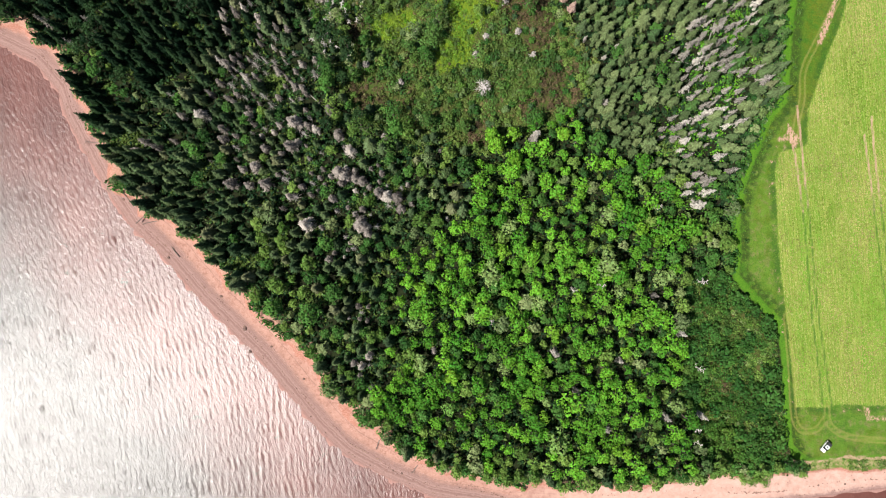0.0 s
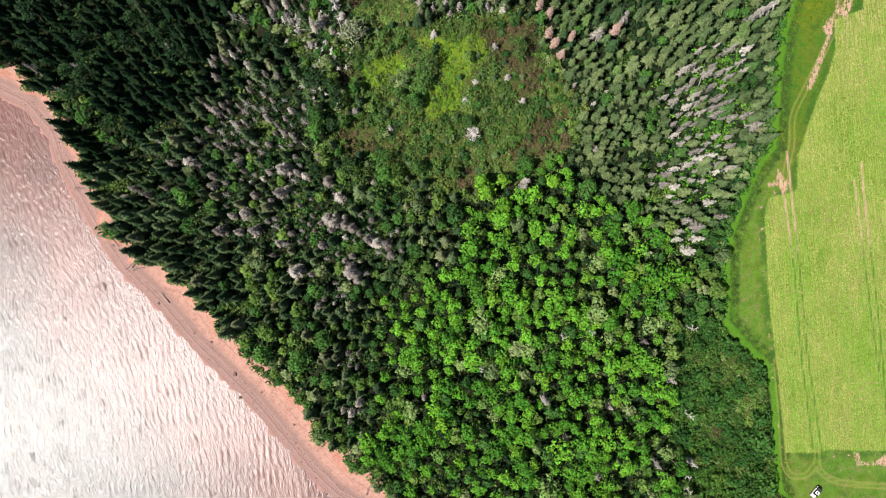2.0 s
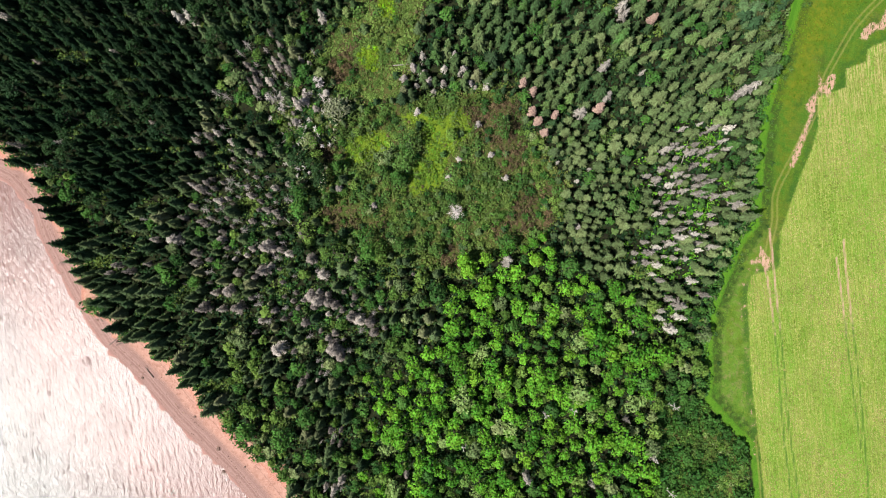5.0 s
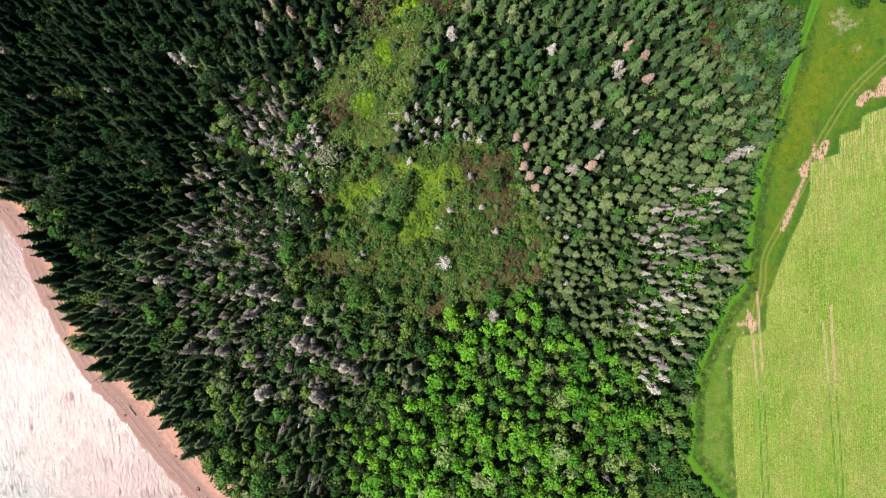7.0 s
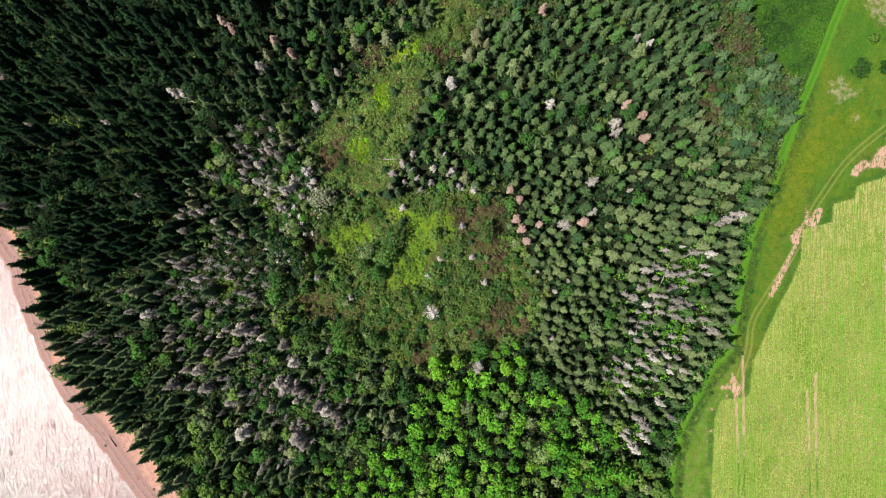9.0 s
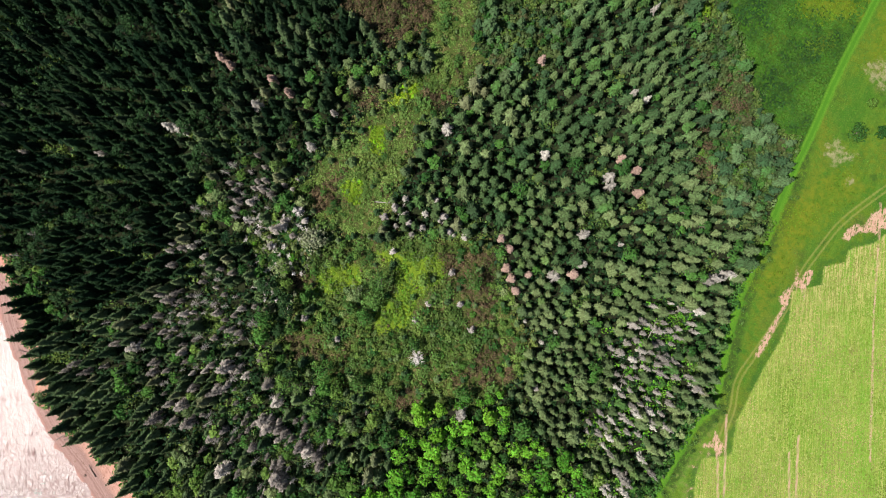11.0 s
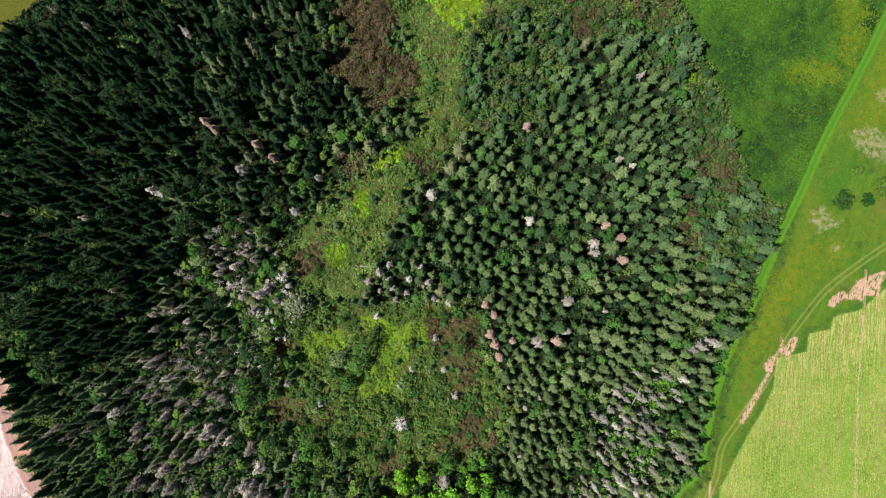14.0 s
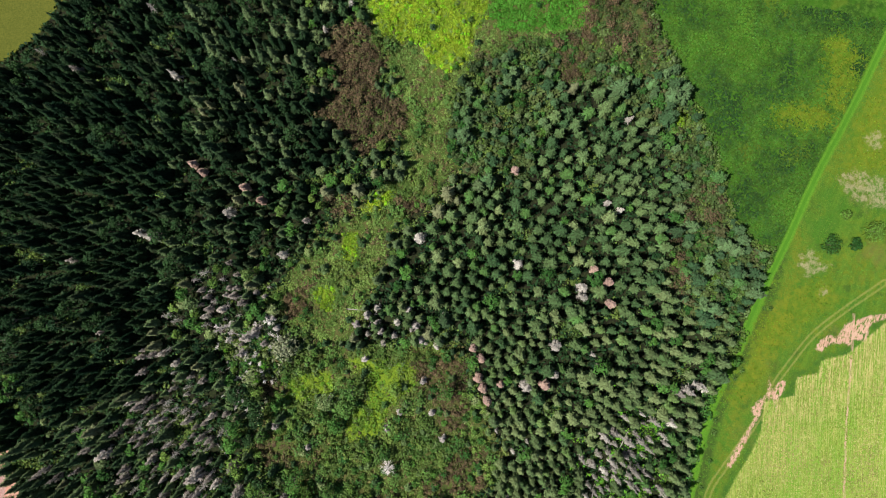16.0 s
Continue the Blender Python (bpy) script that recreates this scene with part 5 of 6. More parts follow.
p = scatter((-55, 20, 135, 236), 1.2)
p = p[(among([THICKET, SCRUB_WEST] + BROWNS, p) | (open_glade(p) > -3.2)) & (signed(WOOD, p) > 0.5)]
yellow, brown = among(YELLOWS, p + rng.normal(0, 0.8, p.shape)) & (rng.uniform(0, 1, len(p)) < 0.85), among(BROWNS, p + rng.normal(0, 0.6, p.shape))
brown &= ~yellow
reedy = inside(GREEN_1, p + rng.normal(0, 0.7, p.shape))
yellow &= ~reedy
brown &= ~reedy
grey = inside(SCRUB_WEST, p) & ~yellow & ~brown & (rng.uniform(0, 1, len(p)) < 0.35)
deep = inside(BROWN_1, p) | inside(BROWN_8, p)
z = height(p)[0] - 0.1
patch = np.array([noise.noise((a * 0.075, b * 0.075, 3.0)) for a, b in p]) + rng.normal(0, 0.045, len(p))
patch += np.where(among(LUSH, p + rng.normal(0, 0.8, p.shape)), 0.5, 0) + np.where(inside(THICKET, p), 0.28, 0) - np.where(inside(CHANNEL, p), 0.1, 0)
lift = np.maximum(0.75 + 1.7 * np.array([noise.noise((a * 0.23, b * 0.23, 8.0)) for a, b in p]), 0.15)
lush = ~yellow & ~brown & ~grey & ~reedy & (patch > 0.1)
mossy = ~yellow & ~brown & ~grey & ~reedy & (patch < -0.16)
rest = ~yellow & ~brown & ~grey & ~reedy & ~lush & ~mossy
sedge = (((mossy | rest) & inside(CHANNEL, p)) | (inside(LIGHT_STRIP, p + rng.normal(0, 0.7, p.shape)) & ~yellow & ~brown))
lush &= ~sedge
rest &= ~sedge
brake = ((rest | lush) & inside(THICKET, p) & (patch < 0.5))
brake = (brake & ~brown) | (brown & (p[:, 0] > 60) & (rng.uniform(0, 1, len(p)) < 0.88))
brown &= ~brake
rest &= ~brake
lush &= ~brake
mossy_brown = brown | (mossy & (rng.uniform(0, 1, len(p)) < 0.15) & ~inside(YELLOW_1, p))
bog_side = p[:, 1] < 95
sedge = (sedge | mossy) & ~mossy_brown
ferny, dull = yellow & ~bog_side, yellow & bog_side


def cover(name, chosen, r, low, high, count, size, material, label, category):
    n = chosen.sum()
    tall = rng.uniform(low, high, n) * lift[chosen] * np.where(deep[chosen], 2.0, 1.0)
    return thicket(name, p[chosen], z[chosen], rng.uniform(r * 0.65, r * 1.35, n), tall, count, size, material, label, category)


cover("bog_shrubs", rest, 0.75, 0.4, 1.3, 11, 0.56, BOGLEAF, "low olive-green bog shrubs and heath covering the clearing", "shrubs")
cover("grey_shrubs", grey, 0.8, 0.6, 1.8, 12, 0.55, GREY_LEAF, "pale grey-green shrubs beside the clearing", "shrubs")
cover("green_shrubs", lush, 0.95, 0.9, 2.7, 13, 0.58, HEATH, "deep green leafy shrubs in the clearing", "shrubs")
cover("russet_shrubs", mossy_brown, 0.8, 0.6, 1.7, 13, 0.44, RUSSET, "brown leafless shrubs and dead bracken", "shrubs")
cover("marsh_ferns", ferny, 0.8, 0.25, 0.9, 20, 0.56, FERN, "bright yellow-green marsh ferns and reeds", "ferns")
cover("bog_ferns", dull, 0.75, 0.3, 0.9, 14, 0.54, DULL_FERN, "yellowish green ferns in the middle of the bog", "ferns")
cover("sedge", sedge, 0.85, 0.25, 0.8, 12, 0.56, SEDGE, "light green sedge and rushes along the wet channel", "sedge")
cover("thicket_heath", brake, 0.85, 0.6, 1.9, 12, 0.56, BRAKE, "brownish olive heath and brake between young firs", "shrubs")
cover("reeds", reedy, 0.85, 0.3, 0.9, 22, 0.55, REED, "fresh green reeds in a wet hollow", "reeds")

q = scatter((75, -80, 120, 0), 1.0)
q = q[inside(ALDER, q) & (land_edge(q) > 0.8)]
rise = np.array([0.85 + 1.5 * noise.noise((a * 0.16, b * 0.16, 5.0)) for a, b in q])
rise = np.maximum(rise, 0.2)
tone = np.array([noise.noise((a * 0.1, b * 0.1, 51.0)) + 0.5 * noise.noise((a * 0.3, b * 0.3, 52.0)) for a, b in q]) + 0.35 * np.exp(-((q[:, 0] - 103) / 7) ** 2 - ((q[:, 1] + 27) / 6) ** 2)
low, brown = tone > 0.34, tone < -0.62
thicket("bramble_patch", q[low], height(q[low])[0] - 0.1, rng.uniform(0.6, 1.2, low.sum()), rng.uniform(0.4, 1.2, low.sum()), 13, 0.5, OLIVE, "low light green brambles in openings of the scrub", "shrubs")
thicket("brown_scrub", q[brown], height(q[brown])[0] - 0.1, rng.uniform(0.6, 1.2, brown.sum()), rng.uniform(0.8, 2.0, brown.sum()), 15, 0.42, RUSSET, "withered brown shrubs within the alder scrub", "shrubs")
q, rise = q[~low & ~brown], rise[~low & ~brown]
thicket("alder_scrub", q, height(q)[0] - 0.1, rng.uniform(0.6, 1.3, len(q)), rng.uniform(1.0, 2.8, len(q)) * rise, 18, 0.46, ALDERS, "dense dark green alder scrub beside the field", "shrubs")

# single bushes that stand out of the low growth
spots = []
for zones, per_metre, low, high in (([ALDER], 0.06, 0.8, 1.9), ([THICKET], 0.04, 0.6, 1.3), ([BOG, SCRUB_WEST], 0.02, 0.4, 1.1), (LUSH, 0.05, 0.5, 1.1), (BROWNS, 0.012, 0.5, 1.1), ([CHANNEL], 0.008, 0.4, 0.9)):
    q = scatter((-55, -75, 130, 215), per_metre)
    q = q[among(zones, q) & (signed(WOOD, q) > 1.5) & ~among(YELLOWS, q)]
    q = q[spaced(q, np.full(len(q), 2.4))]
    spots += [(x, y, h - 0.1, rng.uniform(low, high), rng.uniform(0.9, 1.25), rng.uniform()) for (x, y), h in zip(q, height(q)[0])]
plant("leafy_bush", [bush(s, r, h, 130, 0.5) for s, r, h in ((81, 1.5, 2.2), (82, 1.8, 2.6), (83, 1.3, 1.8))], spots, BARK, ALDERS, "rounded deep green bush rising from low scrub", "bush", "bushes in the scrub", "bush_scrub")
q = scatter((15, 110, 132, 232), 0.12)
q = q[((inside(THICKET, q) & ~inside(BROWN_10, q)) | (inside(BROWN_10, q) & (rng.uniform(0, 1, len(q)) < 0.2))) & (signed(WOOD, q) > 1.0)]
q = q[spaced(q, np.full(len(q), 2.5))]
heath_spots = [(x, y, h - 0.1, rng.uniform(0.8, 1.8), rng.uniform(0.9, 1.3), rng.uniform()) for (x, y), h in zip(q, height(q)[0])]
plant("heath_bush", [bush(s, r, h, 90, 0.5) for s, r, h in ((84, 1.4, 2.4), (85, 1.7, 2.0), (86, 1.2, 1.8))], heath_spots, BARK, BRAKE_BUSH, "rounded brownish olive bush in rough heath", "bush", "bushes of the northern heath", "heath_bushes")
q = scatter((-35, 30, 110, 225), 0.1)
q = q[(among([BOG, CHANNEL], q)) & ~among(YELLOWS + BROWNS + [GREEN_1], q) & (signed(YELLOW_3, q) < -1) & (signed(YELLOW_2, q) < -1) & (signed(WOOD, q) > 1.0)]
dense = np.array([noise.noise((a * 0.11, b * 0.11, 71.0)) for a, b in q])
q = q[(dense > -0.08) & ((q[:, 1] < 100) | (rng.uniform(0, 1, len(q)) < 0.35))]
q = q[spaced(q, np.full(len(q), 2.0))]
bog_spots = [(x, y, h - 0.1, rng.uniform(0.6, 1.6), rng.uniform(0.9, 1.3), rng.uniform()) for (x, y), h in zip(q, height(q)[0])]
plant("bog_bush", [bush(s, r, h, 80, 0.46) for s, r, h in ((91, 1.5, 2.2), (92, 1.8, 2.0), (93, 1.2, 2.4))], bog_spots, BARK, HEATH_BUSH, "dense rounded green bush in the bog", "bush", "bushes of the bog", "bog_bushes")
q = scatter((-60, 40, 110, 235), 0.25)
q = q[(among([BROWN_1, BROWN_8], q) | (among(BROWNS, q) & (rng.uniform(0, 1, len(q)) < 0.25))) & (signed(WOOD, q) > 1.0)]
q = q[spaced(q, np.full(len(q), 2.2))]
brown_spots = [(x, y, h - 0.1, rng.uniform(0.8, 1.5) if y > 120 else rng.uniform(0.5, 0.8), rng.uniform(0.9, 1.25), rng.uniform()) for (x, y), h in zip(q, height(q)[0])]
plant("brown_bush", [bush(s, r, h, 170, 0.3) for s, r, h in ((97, 1.5, 2.8), (98, 1.8, 2.6), (99, 1.3, 3.0))], brown_spots, BARK, RUSSET_BUSH, "leafless reddish brown bush with dense twigs", "bush", "brown bushes by the channel", "brown_bushes")
q = scatter((30, 45, 60, 90), 0.3)
q = q[inside(LIGHT_STRIP, q + rng.normal(0, 0.8, q.shape))]
q = q[spaced(q, np.full(len(q), 1.9))]
strip_spots = [(x, y, h - 0.1, rng.uniform(0.6, 1.2), rng.uniform(0.9, 1.2), rng.uniform()) for (x, y), h in zip(q, height(q)[0])]
plant("bright_bush", [bush(s, r, h, 100, 0.44) for s, r, h in ((191, 1.3, 2.2), (192, 1.6, 2.0), (193, 1.1, 2.5))], strip_spots, BARK, OLIVE, "fresh green bush on the bog's eastern rim", "bush", "bushes on the bog's eastern rim", "rim_bushes")
# shrubs hanging over the bank, and rough grass above it
bank_spots = []
q = scatter((20, -86, 175, -55), 0.5)
edge_gap = land_edge(q)
keep = (edge_gap > 0.2) & (edge_gap < 4.0) & (q[:, 0] < 112)
for x, y in q[keep][spaced(q[keep], np.full(keep.sum(), 1.9))]:
    bank_spots.append((x, y, float(height(np.array([[x, y]]))[0][0]) - 0.1, rng.uniform(0.6, 1.3), rng.uniform(0.9, 1.3), rng.uniform()))
for x, y in OVERHANG:
    bank_spots.append((x, y, float(height(np.array([[x, y]]))[0][0]) - 0.1, rng.uniform(0.9, 1.2), rng.uniform(0.9, 1.3), rng.uniform()))
plant("bank_bush", [bush(s, r, h, 110, 0.42) for s, r, h in ((194, 1.3, 1.8), (195, 1.6, 1.6), (196, 1.1, 2.0))], bank_spots, BARK, OLIVE, "olive-green shrub leaning over the beach bank", "bush", "shrubs along the beach bank", "bank_shrubs")
q = scatter((112, -84, 200, -60), 2.0)
edge_gap = land_edge(q)
q = q[(edge_gap > 0.3) & (edge_gap < 3.0)]
q = q[np.array([noise.noise((a * 0.2, b * 0.2, 33.0)) for a, b in q]) + 0.012 * (q[:, 0] - 128) > -0.15]
thicket("bank_grass", q, height(q)[0] - 0.05, rng.uniform(0.4, 0.8, len(q)), rng.uniform(0.3, 0.8, len(q)), 9, 0.34, OLIVE, "rough green grass on top of the beach bank", "grass")
# weedy bushes along the verge
q = scatter((88, 0, 150, 175), 0.05)
d = -signed(WOOD, q)
q = q[(d > 2.4) & (d < 5.2) & (away(LANE, q) > 2.5) & (signed(FIELD, q) < -2)]
verge_spots = [(x, y, h - 0.1, rng.uniform(0.3, 0.7), rng.uniform(0.9, 1.3), rng.uniform()) for (x, y), h in zip(q, height(q)[0])]
plant("verge_bush", [bush(s, r, h, 70, 0.42) for s, r, h in ((87, 1.4, 1.8), (88, 1.7, 1.5))], verge_spots, BARK, HEATH_BUSH, "low dark weedy bush on the grass verge", "bush", "weedy bushes on the verge", "verge_bushes")
# saplings that have crept into the bog from the west and south
q = scatter((-36, 34, 50, 95), 0.035)
q = q[inside(BOG, q) & ((q[:, 0] < -6) | (q[:, 1] < 45)) & ~among(YELLOWS, q)]
q = q[spaced(q, np.full(len(q), 3.0))]
creep = [(x, y, h - 0.1, rng.uniform(0.3, 0.62), rng.uniform(0.95, 1.2), rng.uniform()) for (x, y), h in zip(q, height(q)[0])]
plant("sapling", [leaf_tree(s, 8.0, 2.6, 9, 16) for s in (95, 96)], creep, BARK, OLIVE, "small olive-green sapling growing in the bog", "tree", "saplings in the bog", "saplings")
for k in range(16):
    zx, zy, rx, ry = ((-38, 87, 8, 7), (-26, 22, 13, 7), (-55, 55, 14, 10), (10, 97, 13, 4), (90, 58, 12, 18))[k % 5]
    x, y, a, l = zx + rng.normal(0, rx * 0.6), zy + rng.normal(0, ry * 0.6), rng.uniform(0, 6.28), rng.uniform(5, 9)
    d = np.array((math.cos(a), math.sin(a), 0.04))
    pieces = [rod([-d * l / 2, d * 0.1, d * l / 2], (0.2, 0.16, 0.06), 6)]
    for u in (0.05, 0.15, 0.24, 0.32, 0.4):
        b = a + rng.choice((-1, 1)) * rng.uniform(0.6, 1.1)
        pieces.append(rod([d * l * u, d * l * u + (math.cos(b) * 1.1, math.sin(b) * 1.1, 0.3)], (0.06, 0.02), 4))
    ob = mesh_object("fallen_trunk", *merge(pieces), GREY_WOOD)
    ob.location = (x, y, float(height(np.array([[x, y]]))[0][0]) + 0.25)
    tagged(ob, "bleached fallen trunk with snapped branches lying in undergrowth", "dead tree", "fallen trunks in the wood")
bright = tagged(new("lime_bush"), "bright yellow-green rounded bush at the scrub's edge", "bush")
stems, foliage_mesh = bush(90, 2.4, 3.6, 330, 0.5)
mesh_object("stems", *stems, BARK, bright)
mesh_object("foliage", *foliage_mesh, FERN, bright)
bright.location = (92.9, 181.0, float(height(np.array([[92.9, 181.0]]))[0][0]) - 0.05)

# scrub along the top of the bank and the wood's eastern edge
p = scatter((-160, -90, 135, 236), 0.9)
d, e = land_edge(p), signed(WOOD, p)
lane = away(LANE, p)
ragged = 1.6 * np.array([noise.noise((a * 0.25, b * 0.25, 1.0)) for a, b in p])
sparse = np.array([noise.noise((a * 0.13, b * 0.13, 46.0)) for a, b in p])
fringe = (d > ragged + 0.4) & ((sparse < 0.12) | (d > 3.2) | (p[:, 0] > -45)) & (((d < 4.2) & (p[:, 0] < 122)) | ((e > -0.6 + ragged * 0.5) & (e < 3.0) & (p[:, 1] > -8) & (p[:, 0] > 60))) & (lane > 1.9)
p = p[fringe]
north = p[:, 1] > 100
for name, q, material in (("edge_scrub", p[~north], DARK_LEAF), ("heath_scrub", p[north], HEATH)):
    thicket(name, q, height(q)[0] - 0.15, rng.uniform(0.6, 1.4, len(q)), rng.uniform(0.6, 2.4, len(q)), 13, 0.58, material, "leafy scrub along the wood's edge and the bank", "shrubs")
# undergrowth in the gaps of the wood
p = scatter((-150, -80, 120, 232), 0.2)
p = p[(signed(WOOD, p) > 2) & (land_edge(p) > 3) & ~inside(BOG, p) & ~inside(CHANNEL, p) & ~inside(NORTH_FIELD, p) & (((p[:, 1] < 48 + 0.62 * (p[:, 0] + 130)) | (p[:, 0] > -20)) & ~inside(FIRS, p) | (rng.uniform(0, 1, len(p)) < 0.06))]
p = p[(p[:, 0] > -30) | (rng.uniform(0, 1, len(p)) < 0.45)]
thicket("undergrowth", p, height(p)[0] - 0.1, rng.uniform(0.7, 1.6, len(p)), rng.uniform(0.4, 1.6, len(p)), 8, 0.72, HEATH, "green undergrowth in the gaps of the wood", "shrubs")
# near-black leaves spread under the trees; their colour supplies the shade of the gaps
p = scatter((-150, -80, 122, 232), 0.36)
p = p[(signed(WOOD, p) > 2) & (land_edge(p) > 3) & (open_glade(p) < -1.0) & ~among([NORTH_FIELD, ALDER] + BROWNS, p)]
thicket("dark_undergrowth", p, height(p)[0] - 0.1, rng.uniform(0.8, 1.6, len(p)), rng.uniform(0.4, 2.0, len(p)), 5, 0.95, DEEP_LEAF, "low undergrowth coloured near black as shade beneath the trees", "shrubs")
p = np.concatenate([np.array((x, y)) + rng.normal(0, 0.6, (int(rx * ry * (0.9 if x > 60 else 0.35)), 2)) * (rx, ry) for x, y, rx, ry, share in DEAD_ZONES if x > 60 or -45 < x < -20])
p = p[(signed(WOOD, p) > 3) & (land_edge(p) > 3)]
q = scatter((-150, -80, 120, 232), 0.9)
q = q[np.array([noise.noise((a * 0.1, b * 0.1, 21.0)) for a, b in q]) < -0.38]
q = q[(signed(WOOD, q) > 2) & (land_edge(q) > 3) & ~inside(BOG, q) & ~inside(CHANNEL, q) & ~inside(NORTH_FIELD, q) & ~inside(BROADLEAF, q)]
thicket("glade_undergrowth", q, height(q)[0] - 0.1, rng.uniform(0.7, 1.4, len(q)), rng.uniform(0.5, 1.8, len(q)), 10, 0.58, HEATH, "leafy undergrowth in small glades of the wood", "shrubs")
for name, q, leaf_kind in (("gap_ferns", p[p[:, 0] > 60], LEAF), ("gap_shrubs", p[p[:, 0] < 60], DARK_LEAF)):
    thicket(name, q, height(q)[0] - 0.1, rng.uniform(0.8, 1.6, len(q)), rng.uniform(0.5, 1.8, len(q)), 10, 0.6, leaf_kind, "bright green ferns and saplings among dead conifers", "shrubs")

bushes = {s: leaf_tree(200 + k, 1.2 + s * 0.9, s, int(7 + 3 * s), 30, 0.42) for k, s in enumerate(sorted({b[2] for b in PINK_BUSH}))}
for x, y, s in PINK_BUSH:
    top = tagged(new("bush"), "rounded dark green bush standing in open grass", "bush", "lone bushes")
    mesh_object("stems", *bushes[s][0], BARK, top)
    mesh_object("foliage", *bushes[s][1], ALDERS, top)
    top.location = (x, y, float(height(np.array([[x, y]]))[0][0]) - 0.05)

# ---- grass and crop ----
p = scatter((75, -75, 175, 225), 4.0)
d = signed(FIELD, p)
grass = (signed(WOOD, p) < -0.5) & (land_edge(p) > 0.3) & (d < -0.3) & (np.min([away(t, p) for t in (TRACK_A, TRACK_E, TRACK_H)], 0) > 1.4) & ~among(DIRTS + PALES, p) & (away(LANE, p) > 2.0)
sun_patch = np.max([signed(g, p) for g in (GOLD_1, GOLD_2, GOLD_3)], 0) + np.array([9.0 * noise.noise((a * 0.09, b * 0.09, 6.0)) + 4.0 * noise.noise((a * 0.33, b * 0.33, 7.0)) for a, b in p])
golden = grass & (sun_patch + rng.normal(0, 1.5, len(p)) > 0.5)
grass &= ~golden
wild = grass & inside(MEADOW, p)
golden &= inside(MEADOW, p) | (rng.uniform(0, 1, len(p)) < 0.35)
short = grass & ~wild & (rng.uniform(0, 1, len(p)) < 0.3)


def tufts(name, q, lift, size, material, label, category):
    z = height(q)[0] + lift
    tone = np.array([noise.noise((a * 0.06, b * 0.06, 2.0)) + 0.6 * noise.noise((a * 0.25, b * 0.25, 4.0)) for a, b in q])
    tone = np.clip(0.5 + 0.95 * tone + rng.normal(0, 0.09, len(q)), 0.01, 0.99)
    v, f = blades(np.column_stack([q, z]), rng.normal(0, 0.14, (len(q), 3)) + (0, 0, 0.8), size, rng, 1.3, 0.08)
    return tagged(mesh_object(name, v, f, material, tint=np.repeat(tone, 4)), label, category, kind="stuff")


tufts("meadow_grass", p[wild], 0.05, 0.72, MEADOW_GRASS, "long uncut meadow grass in green and olive", "grass")
tufts("golden_grass", p[golden], 0.04, 0.5, GOLD_GRASS, "sunlit yellow-green patches of dry grass", "grass")
tufts("verge_grass", p[short], 0.03, 0.3, TURF, "short trodden grass beside the crop field", "grass")
rows = []
for k in range(90):
    n = 520
    u = rng.uniform(0, 185, n)
    rows.append(np.column_stack([109 + k * 0.82 + 0.095 * (u - 60) * -1 + rng.normal(0, 0.13, n), u - 54]))
p = np.concatenate(rows)
p = p[(signed(FIELD, p) > 0.2 + rng.exponential(0.5, len(p))) & (p[:, 0] < 178) & (np.min([away(t, p) for t in (TRACK_C, TRACK_D, TRACK_F, TRACK_J)], 0) > 0.6)]
tufts("crop_rows", p, 0.04, 0.46, CROP, "pale green crop in drilled rows with straw between", "crop")

# ---- beach ----
def rock_mesh(seed, size):
    bm = bmesh.new()
    bmesh.ops.create_icosphere(bm, subdivisions=2, radius=size)
    for v in bm.verts:
        v.co *= 1 + 0.35 * noise.noise(v.co * (1.4 / size) + Vector((seed, 0, 0)))
        v.co.z *= 0.55
    return bm


ROCK = plain("dark_rock", (0.1, 0.06, 0.05), (0.2, 0.12, 0.09), 3.0, 0.85, bump=0.4)
WEED = foliage("dry_seaweed", (0.13, 0.075, 0.058), (0.22, 0.13, 0.1), None, 0, 0.0, 0.8)
DRIFT = plain("driftwood", (0.09, 0.06, 0.05), (0.25, 0.19, 0.16), 4.0, 0.85, bump=0.4)
STONES = [(-67, -27, 0.7), (-65.5, -35, 0.6), (-75, -16, 0.5), (-108, 17, 0.6), (-93, -3, 0.5), (-14, -76, 0.4), (-17, -75, 0.35), (127, -80, 0.35), (136, -79.5, 0.35), (-58, -33, 0.4), (-47, -44, 0.4)]
for k, (x, y, s) in enumerate(STONES):
    me = bpy.data.meshes.new("beach_rock")
    bm = rock_mesh(k * 3.7, s)
    bm.to_mesh(me)
    bm.free()
    me.materials.append(ROCK)
    ob = new("beach_rock", me)
    ob.location = (x, y, max(float(height(np.array([[x, y]]))[0][0]), -3.05) + s * 0.2)
    tagged(ob, "dark weathered rock lying on the red beach", "rock", "rocks along the beach")
LOGS = [(-9, -73.5, 236, 5.5), (-106.5, 18.0, 130, 4.0), (-63.5, -20.5, 150, 3.5), (-90.5, -1.0, 128, 4.5), (-118.0, 36.0, 175, 6.0), (-99, 9.0, 190, 5.0), (-22.0, -66.0, 250, 3.5), (*BEACH_TREE[0], 40, 7.5)]
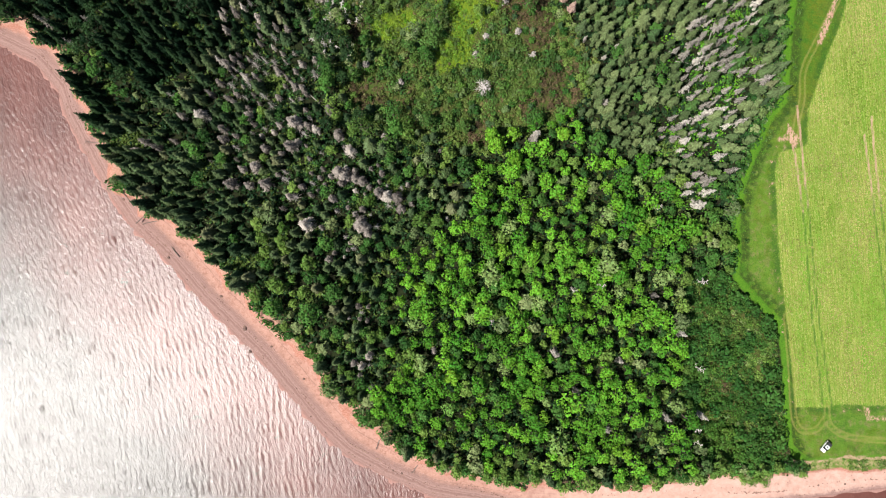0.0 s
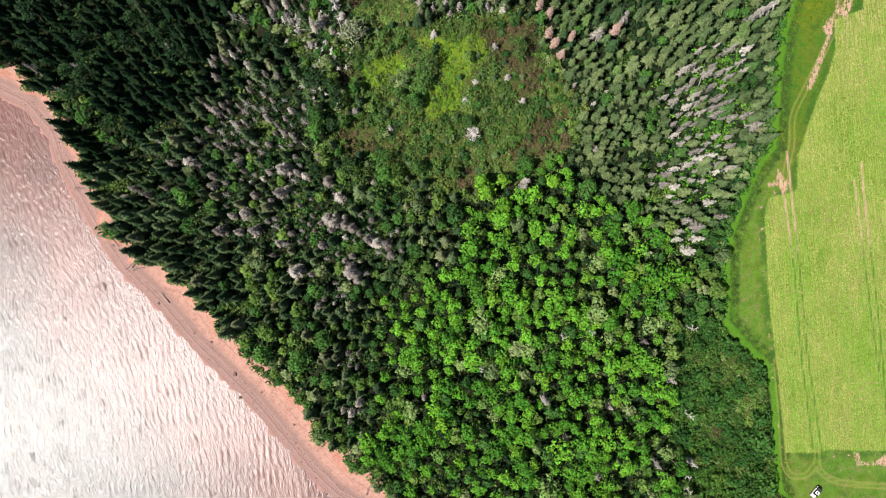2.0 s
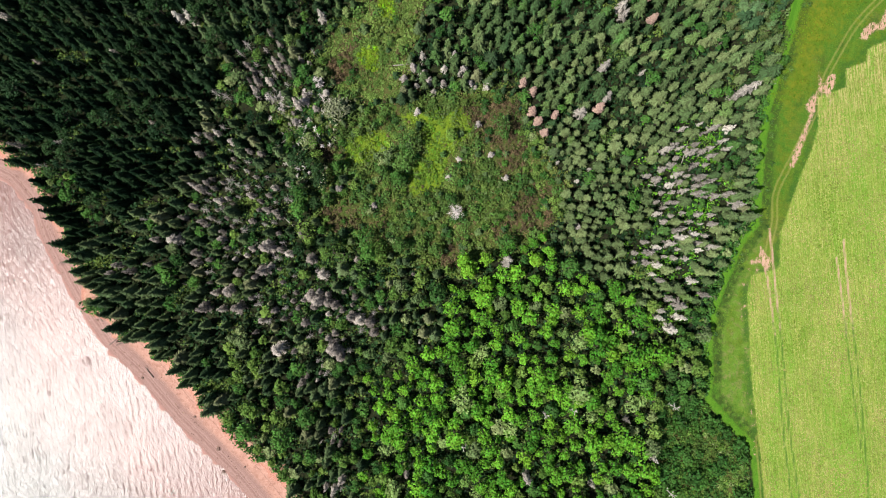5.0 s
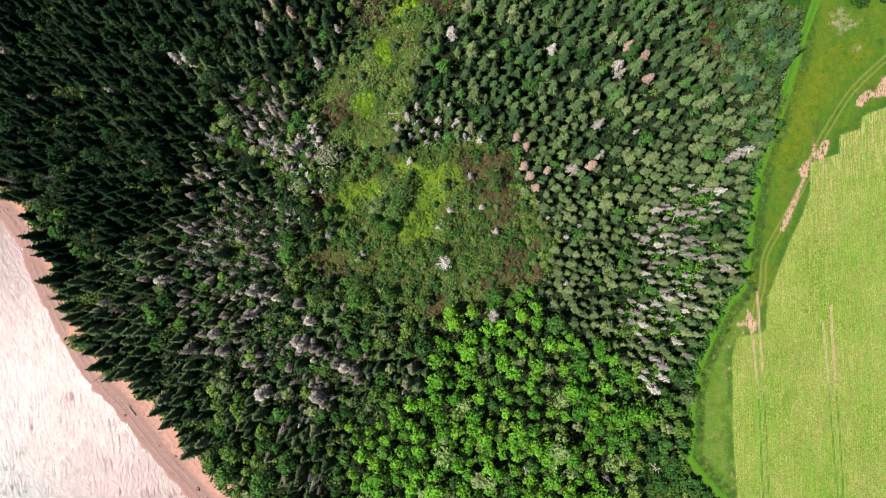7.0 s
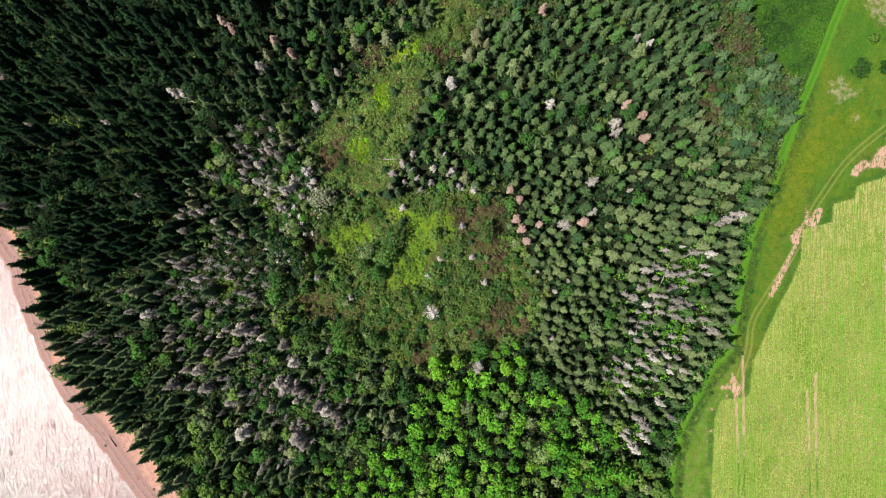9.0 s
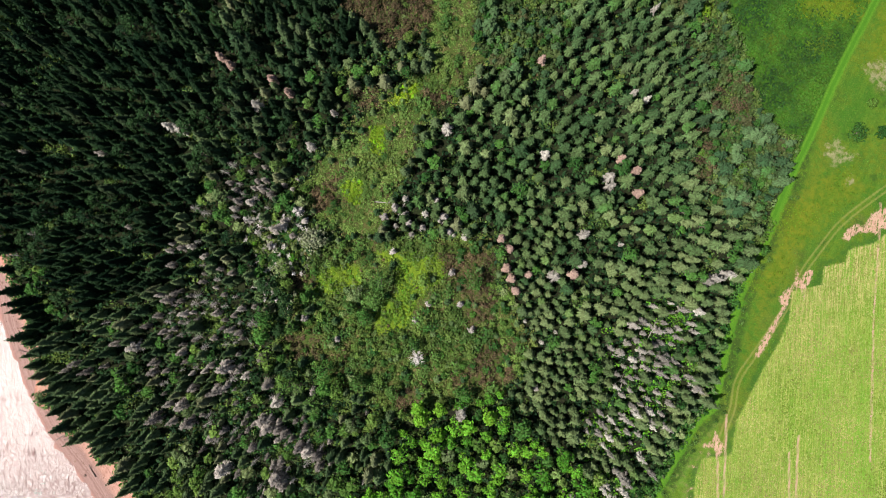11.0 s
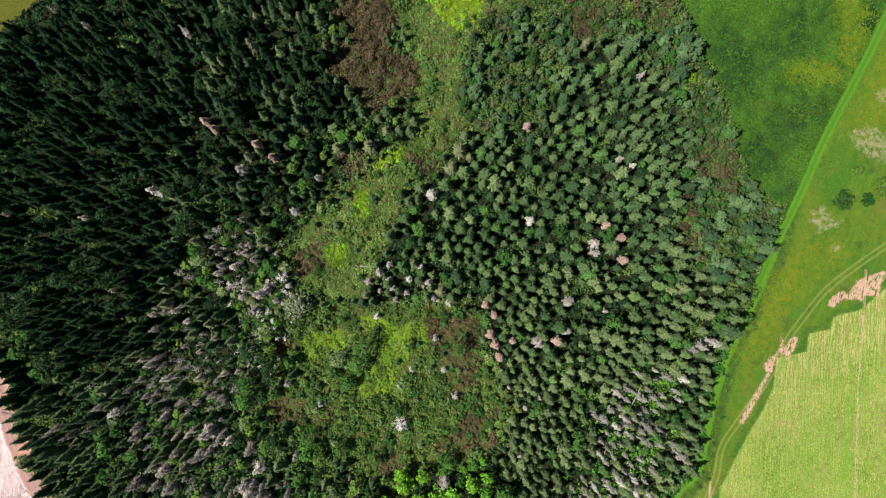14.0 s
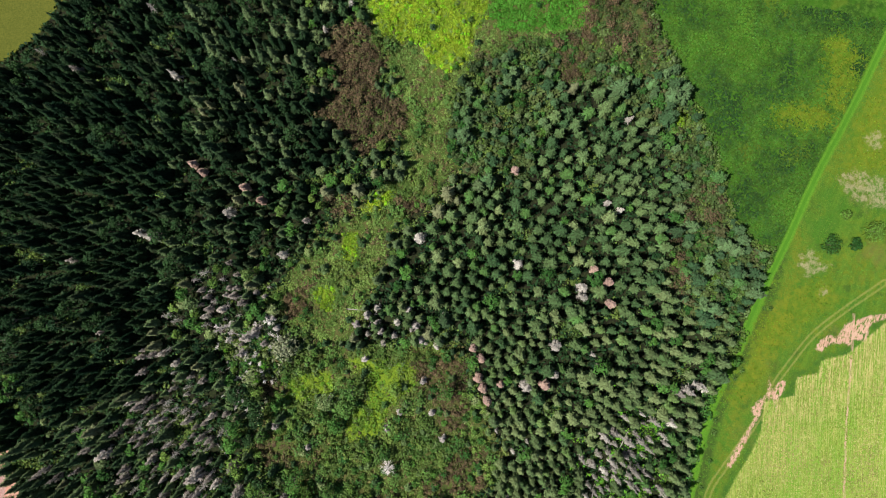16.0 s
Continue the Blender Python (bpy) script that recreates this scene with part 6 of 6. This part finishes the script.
for k, (x, y, a, l) in enumerate(LOGS):
    rnd = np.random.default_rng(300 + k)
    d = np.array((math.cos(radians(a)), math.sin(radians(a)), 0.0))
    pieces = [rod([-d * l / 2, d * l * 0.1 + (0, 0, 0.1), d * l / 2], (0.2, 0.15, 0.06), 6)]
    for u in (0.15, 0.25, 0.33, 0.42):
        b = radians(a + rnd.choice((-1, 1)) * rnd.uniform(35, 65))
        pieces.append(rod([d * l * u, d * l * u + (math.cos(b) * l * 0.22, math.sin(b) * l * 0.22, 0.25)], (0.07, 0.02), 4))
    ob = mesh_object("driftwood_log", *merge(pieces), DRIFT)
    ob.location = (x, y, float(height(np.array([[x, y]]))[0][0]) + 0.12)
    tagged(ob, "fallen weathered tree trunk with broken branches on the beach", "driftwood", "fallen trunks on the beach")
p = scatter((-150, -92, 175, 80), 5.0)
s, b = signed(SHORE, p), land_edge(p)
wander = 4.2 + 0.7 * np.sin(p[:, 0] * 0.15) + 0.3 * np.sin(p[:, 1] * 0.6)
line = (s > 0) & (b < -0.8) & (((np.abs(s - wander) < 0.3) & (rng.uniform(0, 1, len(p)) < 0.45 + 0.45 * np.sin(p[:, 0] * 0.21 + 1) * np.sin(p[:, 1] * 0.17))) | ((np.abs(s - 1.6) < 0.4) & (rng.uniform(0, 1, len(p)) < 0.12)) | ((np.abs(s - 6.6) < 0.5) & (rng.uniform(0, 1, len(p)) < 0.06)))
tufts("seaweed_line", p[line], 0.04, 0.4, WEED, "dark line of dry seaweed along the tide mark", "seaweed")

# ---- the parked car ----
PAINT = plain("white_paint", (0.8, 0.8, 0.79), (0.76, 0.76, 0.75), 2.0, 0.25)
BLACK = plain("black_vinyl", (0.015, 0.015, 0.017), (0.03, 0.03, 0.03), 8.0, 0.6)
GLASS = plain("tinted_glass", (0.01, 0.012, 0.015), (0.015, 0.018, 0.02), 1.0, 0.05)
RUBBER = plain("tyre_rubber", (0.02, 0.02, 0.02), (0.035, 0.033, 0.03), 9.0, 0.85)
STEEL = plain("wheel_alloy", (0.5, 0.5, 0.52), (0.6, 0.6, 0.62), 9.0, 0.3, 1.0)
LAMP = plain("lamp_lens", (0.7, 0.7, 0.68), (0.8, 0.8, 0.78), 9.0, 0.1)
RED_LENS = plain("red_lens", (0.4, 0.02, 0.02), (0.5, 0.03, 0.03), 9.0, 0.2)


def block(x0, x1, y0, y1, z0, z1, top=(0, 0, 0, 0), soft=0.05):
    """A bevelled block whose top is drawn in by (front, rear, left, right)."""
    bm = bmesh.new()
    bmesh.ops.create_cube(bm, size=1)
    for v in bm.verts:
        up = v.co.z > 0
        v.co = Vector((x1 if v.co.x > 0 else x0, y1 if v.co.y > 0 else y0, z1 if up else z0))
        if up:
            v.co.x += -top[0] if v.co.x == x1 else top[1]
            v.co.y += -top[2] if v.co.y == y1 else top[3]
    bmesh.ops.bevel(bm, geom=bm.edges[:], offset=soft, segments=2, affect="EDGES")
    return bm


car = tagged(new("off_road_car"), "small white off-road car with black soft top parked on grass", "car")
body = part("body", block(-2.0, 2.0, -0.8, 0.8, 0.42, 1.0, (0.06, 0.04, 0.05, 0.05), 0.09), PAINT, car)
part("hood", block(0.95, 1.95, -0.72, 0.72, 1.0, 1.13, (0.15, 0.05, 0.1, 0.1), 0.05), PAINT, car)
cabin = part("cabin", block(-0.75, 0.95, -0.74, 0.74, 1.0, 1.68, (0.42, 0.04, 0.1, 0.1), 0.07), GLASS, car, "dark tinted windows")
part("roof", block(-0.68, 0.5, -0.66, 0.66, 1.67, 1.75, (0.06, 0.06, 0.06, 0.06), 0.03), PAINT, cabin)
part("sunroof", block(-0.35, 0.2, -0.3, 0.3, 1.748, 1.765, soft=0.006), GLASS, cabin)
part("soft_top", block(-1.98, -0.72, -0.76, 0.76, 1.0, 1.64, (0.02, 0.24, 0.1, 0.1), 0.06), BLACK, car, "black fabric soft top over the rear")
part("front_bumper", block(1.97, 2.12, -0.8, 0.8, 0.45, 0.68, soft=0.05), BLACK, car)
part("rear_bumper", block(-2.12, -1.97, -0.8, 0.8, 0.45, 0.68, soft=0.05), BLACK, car)
for y in (-0.64, 0.64):
    part("headlight", block(1.95, 2.04, y - 0.14, y + 0.14, 0.75, 0.93, soft=0.03), LAMP, car)
    part("tail_light", block(-2.05, -1.97, y * 1.2 - 0.07, y * 1.2 + 0.07, 0.72, 0.95, soft=0.02), RED_LENS, car)
    part("mirror", block(0.6, 0.74, y * 1.45 - 0.09, y * 1.45 + 0.09, 1.05, 1.2, soft=0.03), BLACK, car)
for x in (-1.3, 1.3):
    for y in (-0.78, 0.78):
        bm = bmesh.new()
        bmesh.ops.create_cone(bm, cap_ends=True, segments=24, radius1=0.39, radius2=0.39, depth=0.26, matrix=pose(x, y, 0.39, 90))
        bmesh.ops.bevel(bm, geom=[e for e in bm.edges if len(e.link_faces) == 2 and e.calc_face_angle(0) > 1], offset=0.05, segments=2, affect="EDGES")
        wheel = part("wheel", bm, RUBBER, car, smooth=False)
        bm = bmesh.new()
        bmesh.ops.create_cone(bm, cap_ends=True, segments=20, radius1=0.24, radius2=0.2, depth=0.03, matrix=pose(x, y + math.copysign(0.137, y), 0.39, 90 if y < 0 else -90))
        part("rim", bm, STEEL, wheel)
car.matrix_basis = pose(127.8, -66.0, float(height(np.array([[127.8, -66.0]]))[0][0]) - 0.02, 0, 0, 229)
